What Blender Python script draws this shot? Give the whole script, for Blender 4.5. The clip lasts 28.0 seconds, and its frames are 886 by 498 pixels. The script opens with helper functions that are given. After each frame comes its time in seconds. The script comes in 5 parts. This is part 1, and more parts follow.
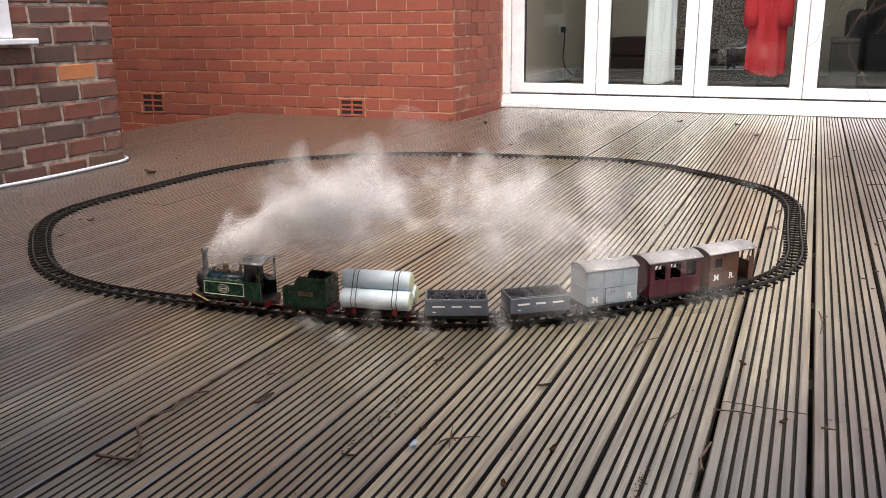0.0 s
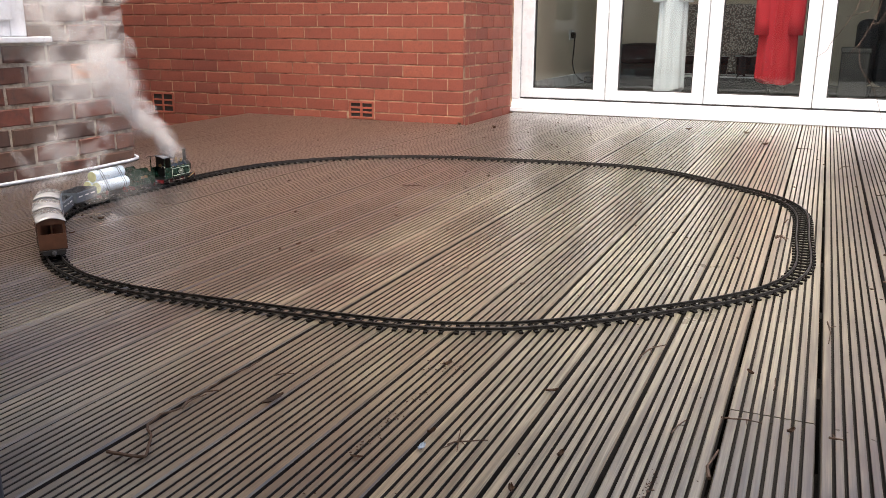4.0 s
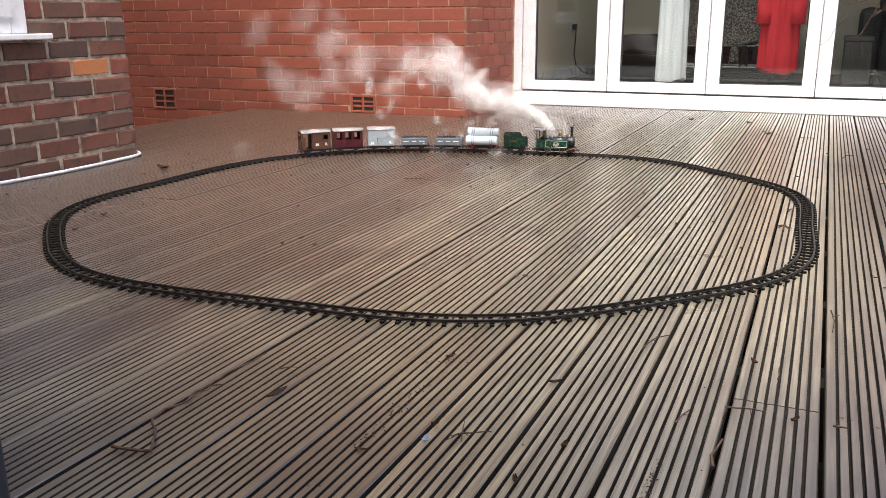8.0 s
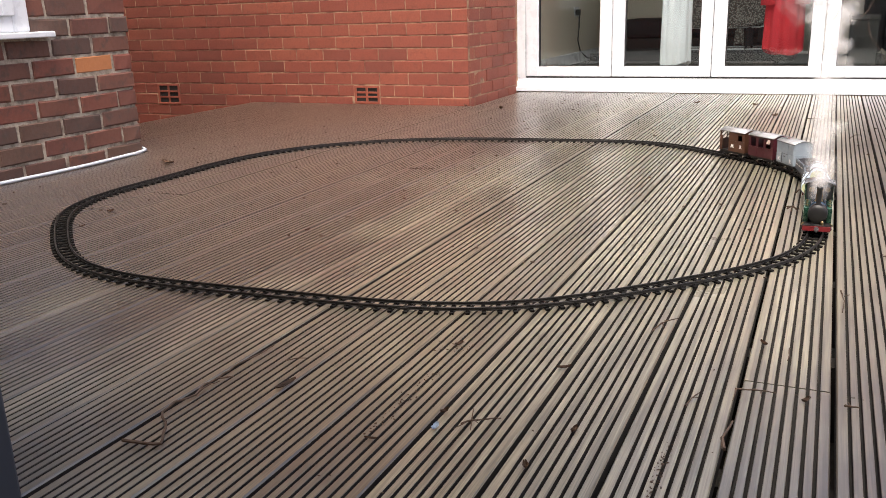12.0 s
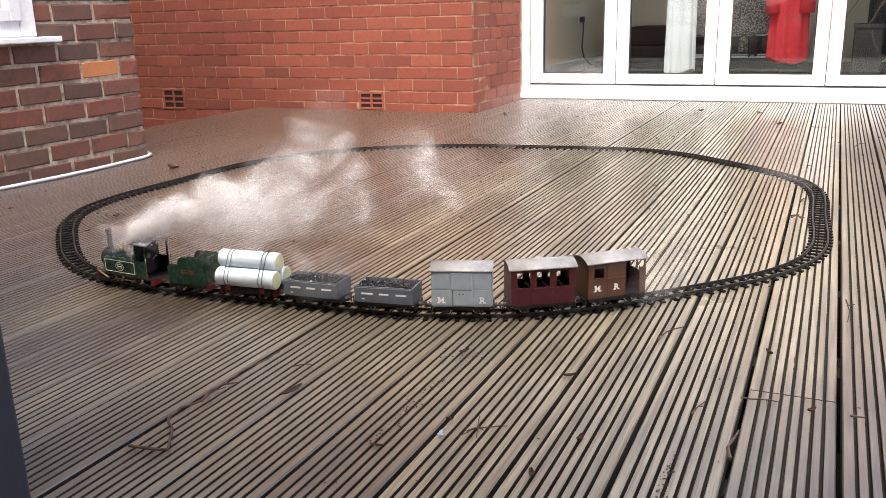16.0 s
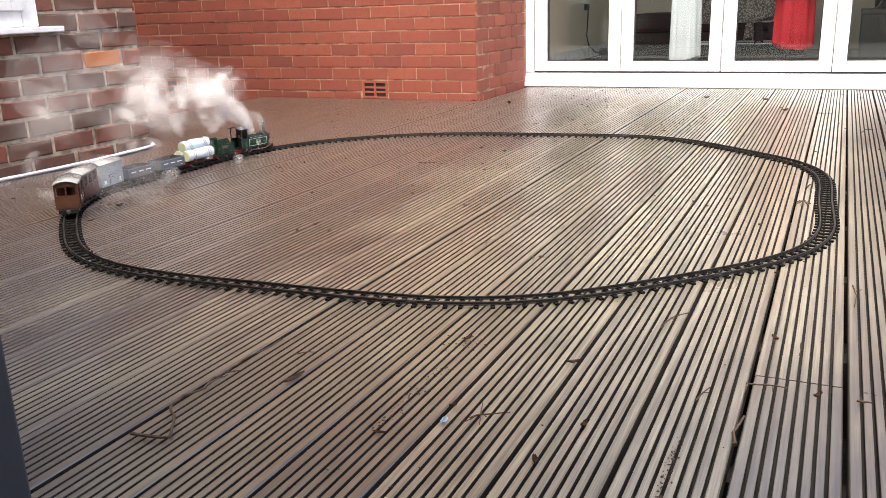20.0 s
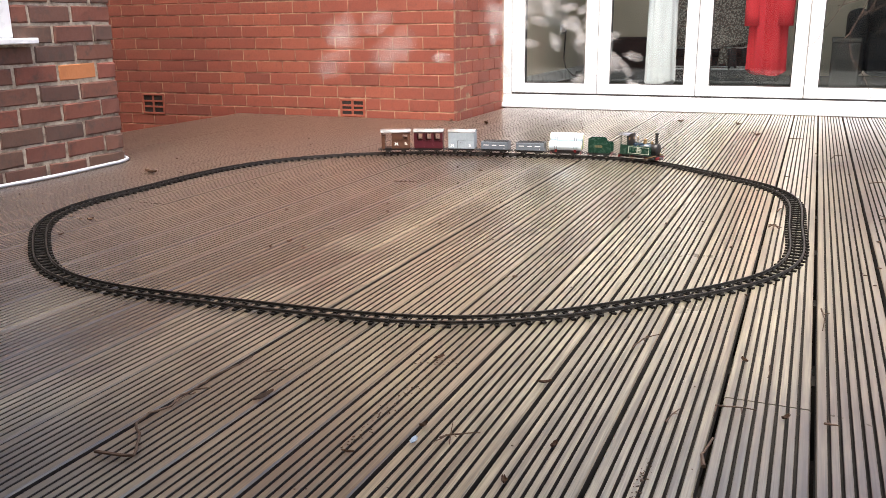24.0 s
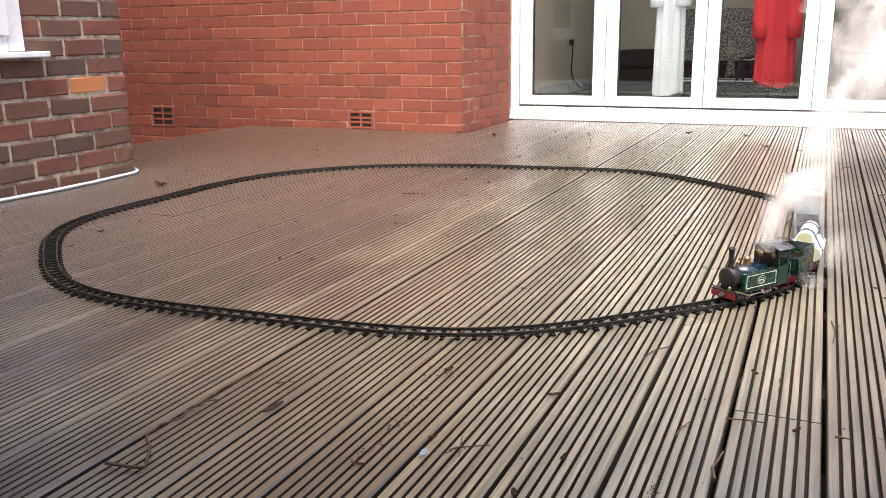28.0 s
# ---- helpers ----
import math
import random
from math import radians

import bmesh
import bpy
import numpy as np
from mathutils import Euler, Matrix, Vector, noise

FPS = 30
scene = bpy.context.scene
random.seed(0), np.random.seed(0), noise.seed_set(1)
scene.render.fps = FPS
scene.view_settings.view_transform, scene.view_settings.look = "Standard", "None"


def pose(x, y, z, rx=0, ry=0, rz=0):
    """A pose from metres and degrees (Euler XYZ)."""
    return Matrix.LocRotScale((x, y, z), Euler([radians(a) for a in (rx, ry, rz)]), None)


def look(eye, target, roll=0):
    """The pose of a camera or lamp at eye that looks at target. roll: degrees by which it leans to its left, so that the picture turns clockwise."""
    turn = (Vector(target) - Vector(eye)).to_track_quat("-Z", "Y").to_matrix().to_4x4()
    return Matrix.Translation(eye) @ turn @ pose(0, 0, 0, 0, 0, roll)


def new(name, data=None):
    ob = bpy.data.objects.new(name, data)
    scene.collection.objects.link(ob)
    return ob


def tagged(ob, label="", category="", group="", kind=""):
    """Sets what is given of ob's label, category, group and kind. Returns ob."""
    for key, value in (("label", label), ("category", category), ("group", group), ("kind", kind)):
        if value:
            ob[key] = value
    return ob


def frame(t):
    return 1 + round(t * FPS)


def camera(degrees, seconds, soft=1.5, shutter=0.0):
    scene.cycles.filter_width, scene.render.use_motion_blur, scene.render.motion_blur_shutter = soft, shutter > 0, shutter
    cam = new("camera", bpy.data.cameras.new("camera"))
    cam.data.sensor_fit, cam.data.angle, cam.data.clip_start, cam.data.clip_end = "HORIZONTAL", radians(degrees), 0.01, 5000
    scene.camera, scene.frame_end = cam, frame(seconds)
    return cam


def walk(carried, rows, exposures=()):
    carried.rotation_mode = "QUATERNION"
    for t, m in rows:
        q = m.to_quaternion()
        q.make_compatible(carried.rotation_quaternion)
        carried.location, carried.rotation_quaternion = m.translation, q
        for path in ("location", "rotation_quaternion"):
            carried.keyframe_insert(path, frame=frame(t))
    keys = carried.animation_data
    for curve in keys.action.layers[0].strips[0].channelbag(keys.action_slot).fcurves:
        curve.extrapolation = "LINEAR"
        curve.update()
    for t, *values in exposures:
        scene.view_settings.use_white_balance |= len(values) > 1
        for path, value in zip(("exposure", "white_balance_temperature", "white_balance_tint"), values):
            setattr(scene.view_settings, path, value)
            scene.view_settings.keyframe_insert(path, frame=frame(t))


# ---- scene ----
cam = camera(55.4, 28.0, soft=0.75)
PATH = [
    (0, (1.985, -4.769, 0.585), (1.218, -2.997, 0.063), -0.6),
    (0.5, (1.983, -4.772, 0.585), (1.215, -3.001, 0.063), 0.0),
    (1, (1.979, -4.777, 0.587), (1.219, -3.0, 0.075), 0.7),
    (1.5, (1.982, -4.78, 0.589), (1.232, -2.997, 0.081), 0.8),
    (2, (1.982, -4.778, 0.588), (1.23, -2.996, 0.08), 0.6),
    (2.5, (1.98, -4.778, 0.588), (1.221, -2.998, 0.081), 0.6),
    (3, (1.981, -4.776, 0.585), (1.215, -3.0, 0.076), 0.5),
    (3.5, (1.98, -4.778, 0.588), (1.205, -3.006, 0.076), 0.4),
    (5.5, (1.981, -4.775, 0.584), (1.194, -3.011, 0.065), -0.0),
    (6, (1.98, -4.774, 0.584), (1.194, -3.009, 0.069), 0.2),
    (6.5, (1.98, -4.778, 0.586), (1.192, -3.012, 0.077), 0.0),
    (7, (1.98, -4.778, 0.587), (1.19, -3.014, 0.074), -0.4),
    (7.5, (1.982, -4.78, 0.586), (1.195, -3.016, 0.066), -0.5),
    (8, (1.982, -4.777, 0.585), (1.196, -3.015, 0.056), -0.4),
    (8.5, (1.983, -4.777, 0.584), (1.196, -3.015, 0.057), -0.5),
    (9, (1.981, -4.777, 0.584), (1.192, -3.016, 0.057), -0.7),
    (9.5, (1.982, -4.78, 0.584), (1.192, -3.019, 0.058), -0.8),
    (10, (1.983, -4.776, 0.582), (1.194, -3.016, 0.052), -0.8),
    (10.5, (1.985, -4.773, 0.581), (1.196, -3.016, 0.043), -1.0),
    (11, (1.985, -4.772, 0.581), (1.191, -3.018, 0.038), -1.2),
    (11.5, (1.984, -4.771, 0.579), (1.186, -3.02, 0.034), -1.5),
    (12, (1.984, -4.773, 0.58), (1.183, -3.025, 0.029), -1.8),
    (12.5, (1.984, -4.772, 0.579), (1.197, -3.018, 0.026), -1.4),
    (14.5, (1.981, -4.771, 0.578), (1.182, -3.021, 0.03), -1.8),
    (15, (1.982, -4.774, 0.58), (1.179, -3.028, 0.029), -1.8),
    (15.5, (1.983, -4.773, 0.58), (1.178, -3.026, 0.032), -1.7),
    (16, (1.979, -4.778, 0.584), (1.172, -3.029, 0.046), -1.5),
    (16.5, (1.977, -4.776, 0.582), (1.166, -3.027, 0.046), -1.7),
    (17, (1.977, -4.776, 0.581), (1.166, -3.029, 0.042), -1.6),
    (17.5, (1.977, -4.775, 0.58), (1.163, -3.032, 0.034), -1.5),
    (18, (1.978, -4.771, 0.579), (1.162, -3.032, 0.025), -1.7),
    (18.5, (1.978, -4.769, 0.576), (1.158, -3.032, 0.019), -1.9),
    (19, (1.979, -4.768, 0.575), (1.157, -3.033, 0.017), -2.1),
    (19.5, (1.978, -4.768, 0.575), (1.157, -3.032, 0.017), -2.1),
    (20, (1.98, -4.769, 0.575), (1.163, -3.031, 0.015), -1.9),
    (20.5, (1.979, -4.771, 0.577), (1.164, -3.031, 0.02), -1.9),
    (21, (1.979, -4.773, 0.579), (1.165, -3.031, 0.031), -1.9),
    (21.5, (1.978, -4.779, 0.584), (1.167, -3.032, 0.045), -1.8),
    (23.5, (1.986, -4.768, 0.576), (1.218, -2.998, 0.049), -0.6),
    (24, (1.985, -4.765, 0.574), (1.215, -2.993, 0.056), -0.7),
    (24.5, (1.987, -4.766, 0.574), (1.21, -2.996, 0.06), -0.7),
    (25, (1.986, -4.769, 0.577), (1.206, -3.0, 0.066), -0.8),
    (25.5, (1.985, -4.772, 0.578), (1.205, -3.001, 0.074), -0.8),
    (26, (1.985, -4.773, 0.579), (1.204, -3.0, 0.082), -0.9),
    (26.5, (1.984, -4.771, 0.576), (1.2, -2.999, 0.082), -0.9),
    (27, (1.983, -4.767, 0.576), (1.197, -2.996, 0.08), -0.7),
    (27.5, (1.985, -4.768, 0.576), (1.198, -2.998, 0.081), -0.7),
    (28, (1.983, -4.769, 0.576), (1.195, -2.998, 0.085), -0.8),
]
walk(cam, [(t, look(e, g, r)) for t, e, g, r in PATH], [(0, 1.4), (12, 1.44), (14.5, 1.74), (28, 1.76)])

# ---- world, sun and exposure ----
SUN_EL, SUN_ROT = radians(69), radians(166)
world = bpy.data.worlds.new("sky")
scene.world = world
world.use_nodes = True
wn = world.node_tree.nodes
sky = wn.new("ShaderNodeTexSky")
sky.sky_type, sky.sun_disc = "NISHITA", False
sky.sun_elevation, sky.sun_rotation = SUN_EL, SUN_ROT
sky.air_density, sky.dust_density, sky.ozone_density = 0.8, 7.0, 0.4
wn["Background"].inputs["Strength"].default_value = 0.15
world.node_tree.links.new(sky.outputs[0], wn["Background"].inputs["Color"])
sun = new("sun", bpy.data.lights.new("sun", "SUN"))
sun.data.energy, sun.data.angle, sun.data.color = 1.65, radians(36), (1.0, 0.94, 0.85)
sun.matrix_world = look((math.sin(SUN_ROT) * math.cos(SUN_EL) * 9, math.cos(SUN_ROT) * math.cos(SUN_EL) * 9, math.sin(SUN_EL) * 9), (0, 0, 0))
scene.cycles.transparent_max_bounces = 96


# area lamp added inside the glazed doors to top up the sky's daylight
door_fill = new("door_fill", bpy.data.lights.new("door_fill", "AREA"))
door_fill.data.shape, door_fill.data.size, door_fill.data.size_y, door_fill.data.energy = "RECTANGLE", 2.5, 1.8, 4.5
door_fill.matrix_world = look((1.3, 1.02, 1.08), (1.3, 3.0, 0.9))


# ---- materials ----
class Nodes:
    """Short calls for building one node material."""

    def __init__(self, name):
        self.m = bpy.data.materials.new(name)
        self.m.use_nodes = True
        self.t = self.m.node_tree
        self.b = self.t.nodes["Principled BSDF"]

    def put(self, node, key, value):
        if hasattr(value, "is_output"):
            self.t.links.new(value, node.inputs[key])
        else:
            node.inputs[key].default_value = value

    def coords(self, kind="Object", stretch=(1, 1, 1)):
        c = self.t.nodes.new("ShaderNodeTexCoord")
        mp = self.t.nodes.new("ShaderNodeMapping")
        mp.inputs["Scale"].default_value = stretch
        self.t.links.new(c.outputs[kind], mp.inputs["Vector"])
        return mp.outputs[0]

    def place(self, stretch=(1, 1, 1)):
        g = self.t.nodes.new("ShaderNodeNewGeometry")
        mp = self.t.nodes.new("ShaderNodeMapping")
        mp.inputs["Scale"].default_value = stretch
        self.t.links.new(g.outputs["Position"], mp.inputs["Vector"])
        return mp.outputs[0]

    def noise(self, vec, scale, detail=4.0, rough=0.6, distort=0.0):
        n = self.t.nodes.new("ShaderNodeTexNoise")
        self.put(n, "Vector", vec)
        n.inputs["Scale"].default_value, n.inputs["Detail"].default_value = scale, detail
        n.inputs["Roughness"].default_value, n.inputs["Distortion"].default_value = rough, distort
        return n.outputs["Fac"]

    def ramp(self, fac, lo, hi, a=0.0, b=1.0):
        r = self.t.nodes.new("ShaderNodeMapRange")
        self.put(r, "Value", fac)
        for key, value in (("From Min", lo), ("From Max", hi), ("To Min", a), ("To Max", b)):
            r.inputs[key].default_value = value
        return r.outputs[0]

    def mix(self, fac, c1, c2, blend="MIX"):
        x = self.t.nodes.new("ShaderNodeMix")
        x.data_type, x.blend_type = "RGBA", blend
        for i, value in ((0, fac), (6, c1), (7, c2)):
            if hasattr(value, "is_output"):
                self.t.links.new(value, x.inputs[i])
            else:
                x.inputs[i].default_value = (*value, 1) if i else value
        return x.outputs[2]

    def math(self, op, a, b):
        n = self.t.nodes.new("ShaderNodeMath")
        n.operation = op
        self.put(n, 0, a)
        self.put(n, 1, b)
        return n.outputs[0]

    def random(self):
        return self.t.nodes.new("ShaderNodeObjectInfo").outputs["Random"]

    def bump(self, height, strength=0.3, distance=0.002):
        n = self.t.nodes.new("ShaderNodeBump")
        n.inputs["Strength"].default_value, n.inputs["Distance"].default_value = strength, distance
        self.t.links.new(height, n.inputs["Height"])
        self.t.links.new(n.outputs[0], self.b.inputs["Normal"])

    def done(self, color, rough=0.5, metal=0.0, **more):
        self.put(self.b, "Base Color", color if hasattr(color, "is_output") else (*color, 1))
        self.put(self.b, "Roughness", rough)
        self.put(self.b, "Metallic", metal)
        for key, value in more.items():
            self.put(self.b, key.replace("_", " "), value)
        return self.m


def plain(name, color, rough=0.5, metal=0.0, vary=0.18, scale=60.0, bump=0.12, **more):
    """A painted, cast or moulded surface with slight mottling, wear and relief."""
    n = Nodes(name)
    v = n.coords()
    f = n.noise(v, scale, 5)
    big = n.noise(v, scale * 0.17, 3)
    dark = tuple(c * (1 - vary) for c in color)
    light = tuple(min(1, c * (1 + vary * 0.6) + 0.01 * vary) for c in color)
    col = n.mix(n.ramp(f, 0.3, 0.7), dark, light)
    col = n.mix(n.ramp(big, 0.45, 0.75, 0, 0.35), col, dark)
    n.bump(f, bump, 0.0008)
    return n.done(col, n.ramp(f, 0.25, 0.8, max(0.02, rough - 0.08), min(1, rough + 0.12)), metal, **more)


def wood_deck():
    n = Nodes("weathered decking")
    rnd = n.random()
    shift = n.t.nodes.new("ShaderNodeVectorMath")
    shift.operation = "SCALE"
    comb = n.t.nodes.new("ShaderNodeCombineXYZ")
    for k in (0, 1, 2):
        n.put(comb, k, rnd)
    n.t.links.new(comb.outputs[0], shift.inputs[0])
    shift.inputs["Scale"].default_value = 37.0
    add = n.t.nodes.new("ShaderNodeVectorMath")
    add.operation = "ADD"
    n.t.links.new(n.coords("Object", (46, 0.9, 46)), add.inputs[0])
    n.t.links.new(shift.outputs[0], add.inputs[1])
    grain = n.noise(add.outputs[0], 3.2, 7, 0.65, 0.6)
    fine = n.noise(n.coords("Object", (260, 4, 260)), 2.0, 3)
    world_pos = n.place()
    stain = n.noise(n.place((1.1, 0.8, 1)), 1.5, 5, 0.6, 0.4)
    blotch = n.noise(n.place((1.8, 0.35, 1)), 7.0, 4, 0.55)
    col = n.mix(n.ramp(grain, 0.36, 0.66), (0.045, 0.036, 0.027), (0.15, 0.125, 0.09))
    col = n.mix(n.ramp(rnd, 0, 1, 0.0, 0.65), col, (0.115, 0.095, 0.068))
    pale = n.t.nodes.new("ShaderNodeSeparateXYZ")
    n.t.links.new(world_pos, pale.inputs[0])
    # stain noise plus painted glare: boards brown at left, pale mid-right, duller beyond
    worn_glare = n.math("ADD", n.math("SUBTRACT", n.ramp(pale.outputs[0], 0.05, 1.7), n.ramp(pale.outputs[0], 1.85, 2.2, 0.0, 0.65)), n.ramp(stain, 0.3, 0.7, -0.4, 0.4))
    col = n.mix(n.ramp(worn_glare, 0.1, 1.0, 0.75, 0.0), col, n.mix(n.ramp(grain, 0.36, 0.66), (0.04, 0.025, 0.017), (0.125, 0.074, 0.046)))
    col = n.mix(n.ramp(worn_glare, 0.35, 0.85, 0.0, 0.85), col, n.mix(n.ramp(grain, 0.34, 0.62), (0.135, 0.12, 0.078), (0.45, 0.405, 0.285)))
    col = n.mix(n.ramp(stain, 0.48, 0.7, 0.0, 0.4), col, (0.09, 0.054, 0.032))
    board = n.math("FRACT", n.math("MULTIPLY", rnd, 9.7), 0.0)
    col = n.mix(n.ramp(board, 0.0, 1.0, 0.0, 0.5), col, (0.06, 0.042, 0.03))
    col = n.mix(n.ramp(blotch, 0.5, 0.8, 0.0, 0.35), col, (0.05, 0.036, 0.028))
    col = n.mix(n.ramp(fine, 0.42, 0.7, 0.0, 0.65), col, (0.04, 0.032, 0.026))
    wet = n.ramp(n.math("ADD", blotch, stain), 0.75, 1.3, 0.3, 0.4)
    n.bump(n.math("ADD", grain, n.math("MULTIPLY", fine, 0.3)), 0.2, 0.0012)
    return n.done(col, wet, 0, Specular_IOR_Level=0.6, Coat_Weight=1.0, Coat_Roughness=n.ramp(n.noise(n.place((1.3, 0.7, 1)), 5.0, 5, 0.65), 0.3, 0.7, 0.27, 0.34), Coat_IOR=1.6)


def brick(name, tones, dark, amount, scale=30, rough=0.75):
    n = Nodes(name)
    rnd = n.random()
    pos = n.place()
    f = n.noise(pos, scale * 3, 6, 0.65)
    g = n.noise(pos, scale, 4)
    big = n.noise(pos, 1.1, 3)
    r = n.t.nodes.new("ShaderNodeValToRGB")
    els = r.color_ramp.elements
    els[0].color, els[1].color = (*tones[0], 1), (*tones[-1], 1)
    for i, c in enumerate(tones[1:-1]):
        els.new((i + 1) / (len(tones) - 1)).color = (*c, 1)
    n.put(r, 0, rnd)
    col = n.mix(n.ramp(f, 0.35, 0.75, 0, 0.35), r.outputs[0], tones[0])
    col = n.mix(n.ramp(g, 0.5, 0.72, 0, amount), col, dark)
    col = n.mix(n.ramp(big, 0.5, 0.75, 0, 0.4), col, dark)
    n.bump(f, 0.5, 0.0025)
    return n.done(col, n.ramp(f, 0.3, 0.7, rough - 0.12, rough + 0.1))


def mortar(name, color, dark, patch=7):
    n = Nodes(name)
    pos = n.place()
    f = n.noise(pos, 140, 5)
    g = n.noise(pos, patch, 4)
    n.bump(f, 0.6, 0.002)
    return n.done(n.mix(n.ramp(g, 0.4, 0.65), color, dark), 0.92)


def glass_material():
    n = Nodes("window glass")
    out = n.t.nodes["Material Output"]
    clear, gloss = n.t.nodes.new("ShaderNodeBsdfTransparent"), n.t.nodes.new("ShaderNodeBsdfGlossy")
    clear.inputs[0].default_value = (0.9, 0.93, 0.91, 1)
    gloss.inputs["Roughness"].default_value = 0.02
    fr = n.t.nodes.new("ShaderNodeFresnel")
    fr.inputs[0].default_value = 1.5
    mx = n.t.nodes.new("ShaderNodeMixShader")
    n.t.links.new(n.ramp(fr.outputs[0], 0, 1, 0.03, 1.0), mx.inputs[0])
    n.t.links.new(clear.outputs[0], mx.inputs[1])
    n.t.links.new(gloss.outputs[0], mx.inputs[2])
    n.t.links.new(mx.outputs[0], out.inputs[0])
    return n.m


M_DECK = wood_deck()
M_BRICK = brick("red facing brick", [(0.17, 0.044, 0.029), (0.25, 0.062, 0.037), (0.215, 0.052, 0.032), (0.285, 0.077, 0.044), (0.235, 0.058, 0.034)], (0.11, 0.034, 0.024), 0.35)
M_OLD_BRICK = brick("old brown brick", [(0.12, 0.055, 0.038), (0.17, 0.058, 0.037), (0.085, 0.05, 0.04), (0.19, 0.052, 0.034), (0.12, 0.066, 0.046), (0.075, 0.046, 0.038), (0.17, 0.064, 0.042)], (0.05, 0.037, 0.031), 0.7, 22)
M_ORANGE_BRICK = brick("orange brick", [(0.42, 0.16, 0.06), (0.44, 0.17, 0.065)], (0.26, 0.09, 0.04), 0.25)
M_MORTAR = mortar("red wall mortar", (0.4, 0.265, 0.165), (0.155, 0.073, 0.05), 10)
M_OLD_MORTAR = mortar("old lime mortar", (0.42, 0.36, 0.285), (0.15, 0.115, 0.085), 26)
M_VENT = brick("terracotta air brick", [(0.27, 0.07, 0.04), (0.29, 0.075, 0.042)], (0.14, 0.04, 0.03), 0.4)
M_UPVC = plain("white upvc", (0.74, 0.76, 0.79), 0.28, 0, 0.05, 14, 0.03)
M_SEAL = plain("black rubber seal", (0.02, 0.02, 0.02), 0.6)
M_GLASS = glass_material()
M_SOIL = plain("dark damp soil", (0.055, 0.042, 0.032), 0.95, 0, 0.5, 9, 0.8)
# near-black colour paints the shade in the deck's grooves and gaps
M_BEARER_SHADE = plain("dark bearer timber and groove shade", (0.02, 0.016, 0.012), 0.9, 0, 0.4, 20, 0.4)
M_PLASTER = plain("cream emulsion wall", (0.80, 0.73, 0.61), 0.8, 0, 0.06, 5, 0.05)
M_CEILING = plain("white ceiling paint", (0.75, 0.75, 0.73), 0.85, 0, 0.04, 5)
M_FLOOR = plain("dark grey carpet", (0.09, 0.085, 0.08), 0.95, 0, 0.35, 60, 0.6)
M_CABLE = plain("white plastic pipe", (0.5, 0.53, 0.58), 0.35, 0, 0.1, 30)
M_BLACK = plain("satin black paint", (0.009, 0.009, 0.01), 0.45, 0, 0.3, 90)
M_SLEEPER = plain("black moulded plastic", (0.007, 0.0065, 0.006), 0.7, 0, 0.35, 200, 0.3, Specular_IOR_Level=0.12)
M_RAIL = plain("tarnished rail", (0.03, 0.028, 0.027), 0.42, 0.4, 0.3, 120)


# ---- mesh helpers ----
def part(name, bm, material, parent=None, label="", smooth=False):
    """Links a bmesh, or ready mesh data, as one mesh object under a thing or part."""
    if isinstance(bm, bmesh.types.BMesh):
        me = bpy.data.meshes.new(name)
        bmesh.ops.recalc_face_normals(bm, faces=bm.faces)
        bm.to_mesh(me)
        bm.free()
    else:
        me = bm
    if not me.materials:
        me.materials.append(material)
    if smooth:
        me.polygons.foreach_set("use_smooth", [True] * len(me.polygons))
    ob = new(name, me)
    if parent:
        ob.parent = parent
    return tagged(ob, label)


def add_box(bm, x0, x1, y0, y1, z0, z1, bevel=0.0, m=None):
    got = bmesh.ops.create_cube(bm, size=1)["verts"]
    for v in got:
        v.co = Vector(((x0 + x1) / 2 + v.co.x * (x1 - x0), (y0 + y1) / 2 + v.co.y * (y1 - y0), (z0 + z1) / 2 + v.co.z * (z1 - z0)))
        if m:
            v.co = m @ v.co
    if bevel:
        bmesh.ops.bevel(bm, geom=list({e for v in got for e in v.link_edges}), offset=bevel, segments=2, affect="EDGES", profile=0.5)
    return bm


def box(x0, x1, y0, y1, z0, z1, bevel=0.0):
    return add_box(bmesh.new(), x0, x1, y0, y1, z0, z1, bevel)


def add_tube(bm, r1, r2, a, b, n=16):
    """A capped cone or cylinder from point a to point b."""
    a, b = Vector(a), Vector(b)
    m = Matrix.Translation((a + b) / 2) @ (b - a).to_track_quat("Z", "Y").to_matrix().to_4x4()
    bmesh.ops.create_cone(bm, cap_ends=True, segments=n, radius1=r1, radius2=r2, depth=(b - a).length, matrix=m)
    return bm


def tube(r1, r2, a, b, n=16):
    return add_tube(bmesh.new(), r1, r2, a, b, n)


def lathe(profile, n=20, axis="Z"):
    """A turned body from (radius, height) pairs."""
    bm = bmesh.new()
    rings = []
    for r, h in profile:
        rings.append([bm.verts.new((r * math.cos(2 * math.pi * k / n), r * math.sin(2 * math.pi * k / n), h)) for k in range(n)])
    for p, q in zip(rings, rings[1:]):
        for k in range(n):
            bm.faces.new((p[k], p[(k + 1) % n], q[(k + 1) % n], q[k]))
    bm.faces.new(rings[0][::-1])
    bm.faces.new(rings[-1])
    if axis == "Y":
        bmesh.ops.rotate(bm, verts=bm.verts, matrix=Matrix.Rotation(radians(90), 3, "X"))
    if axis == "X":
        bmesh.ops.rotate(bm, verts=bm.verts, matrix=Matrix.Rotation(radians(90), 3, "Y"))
    return bm


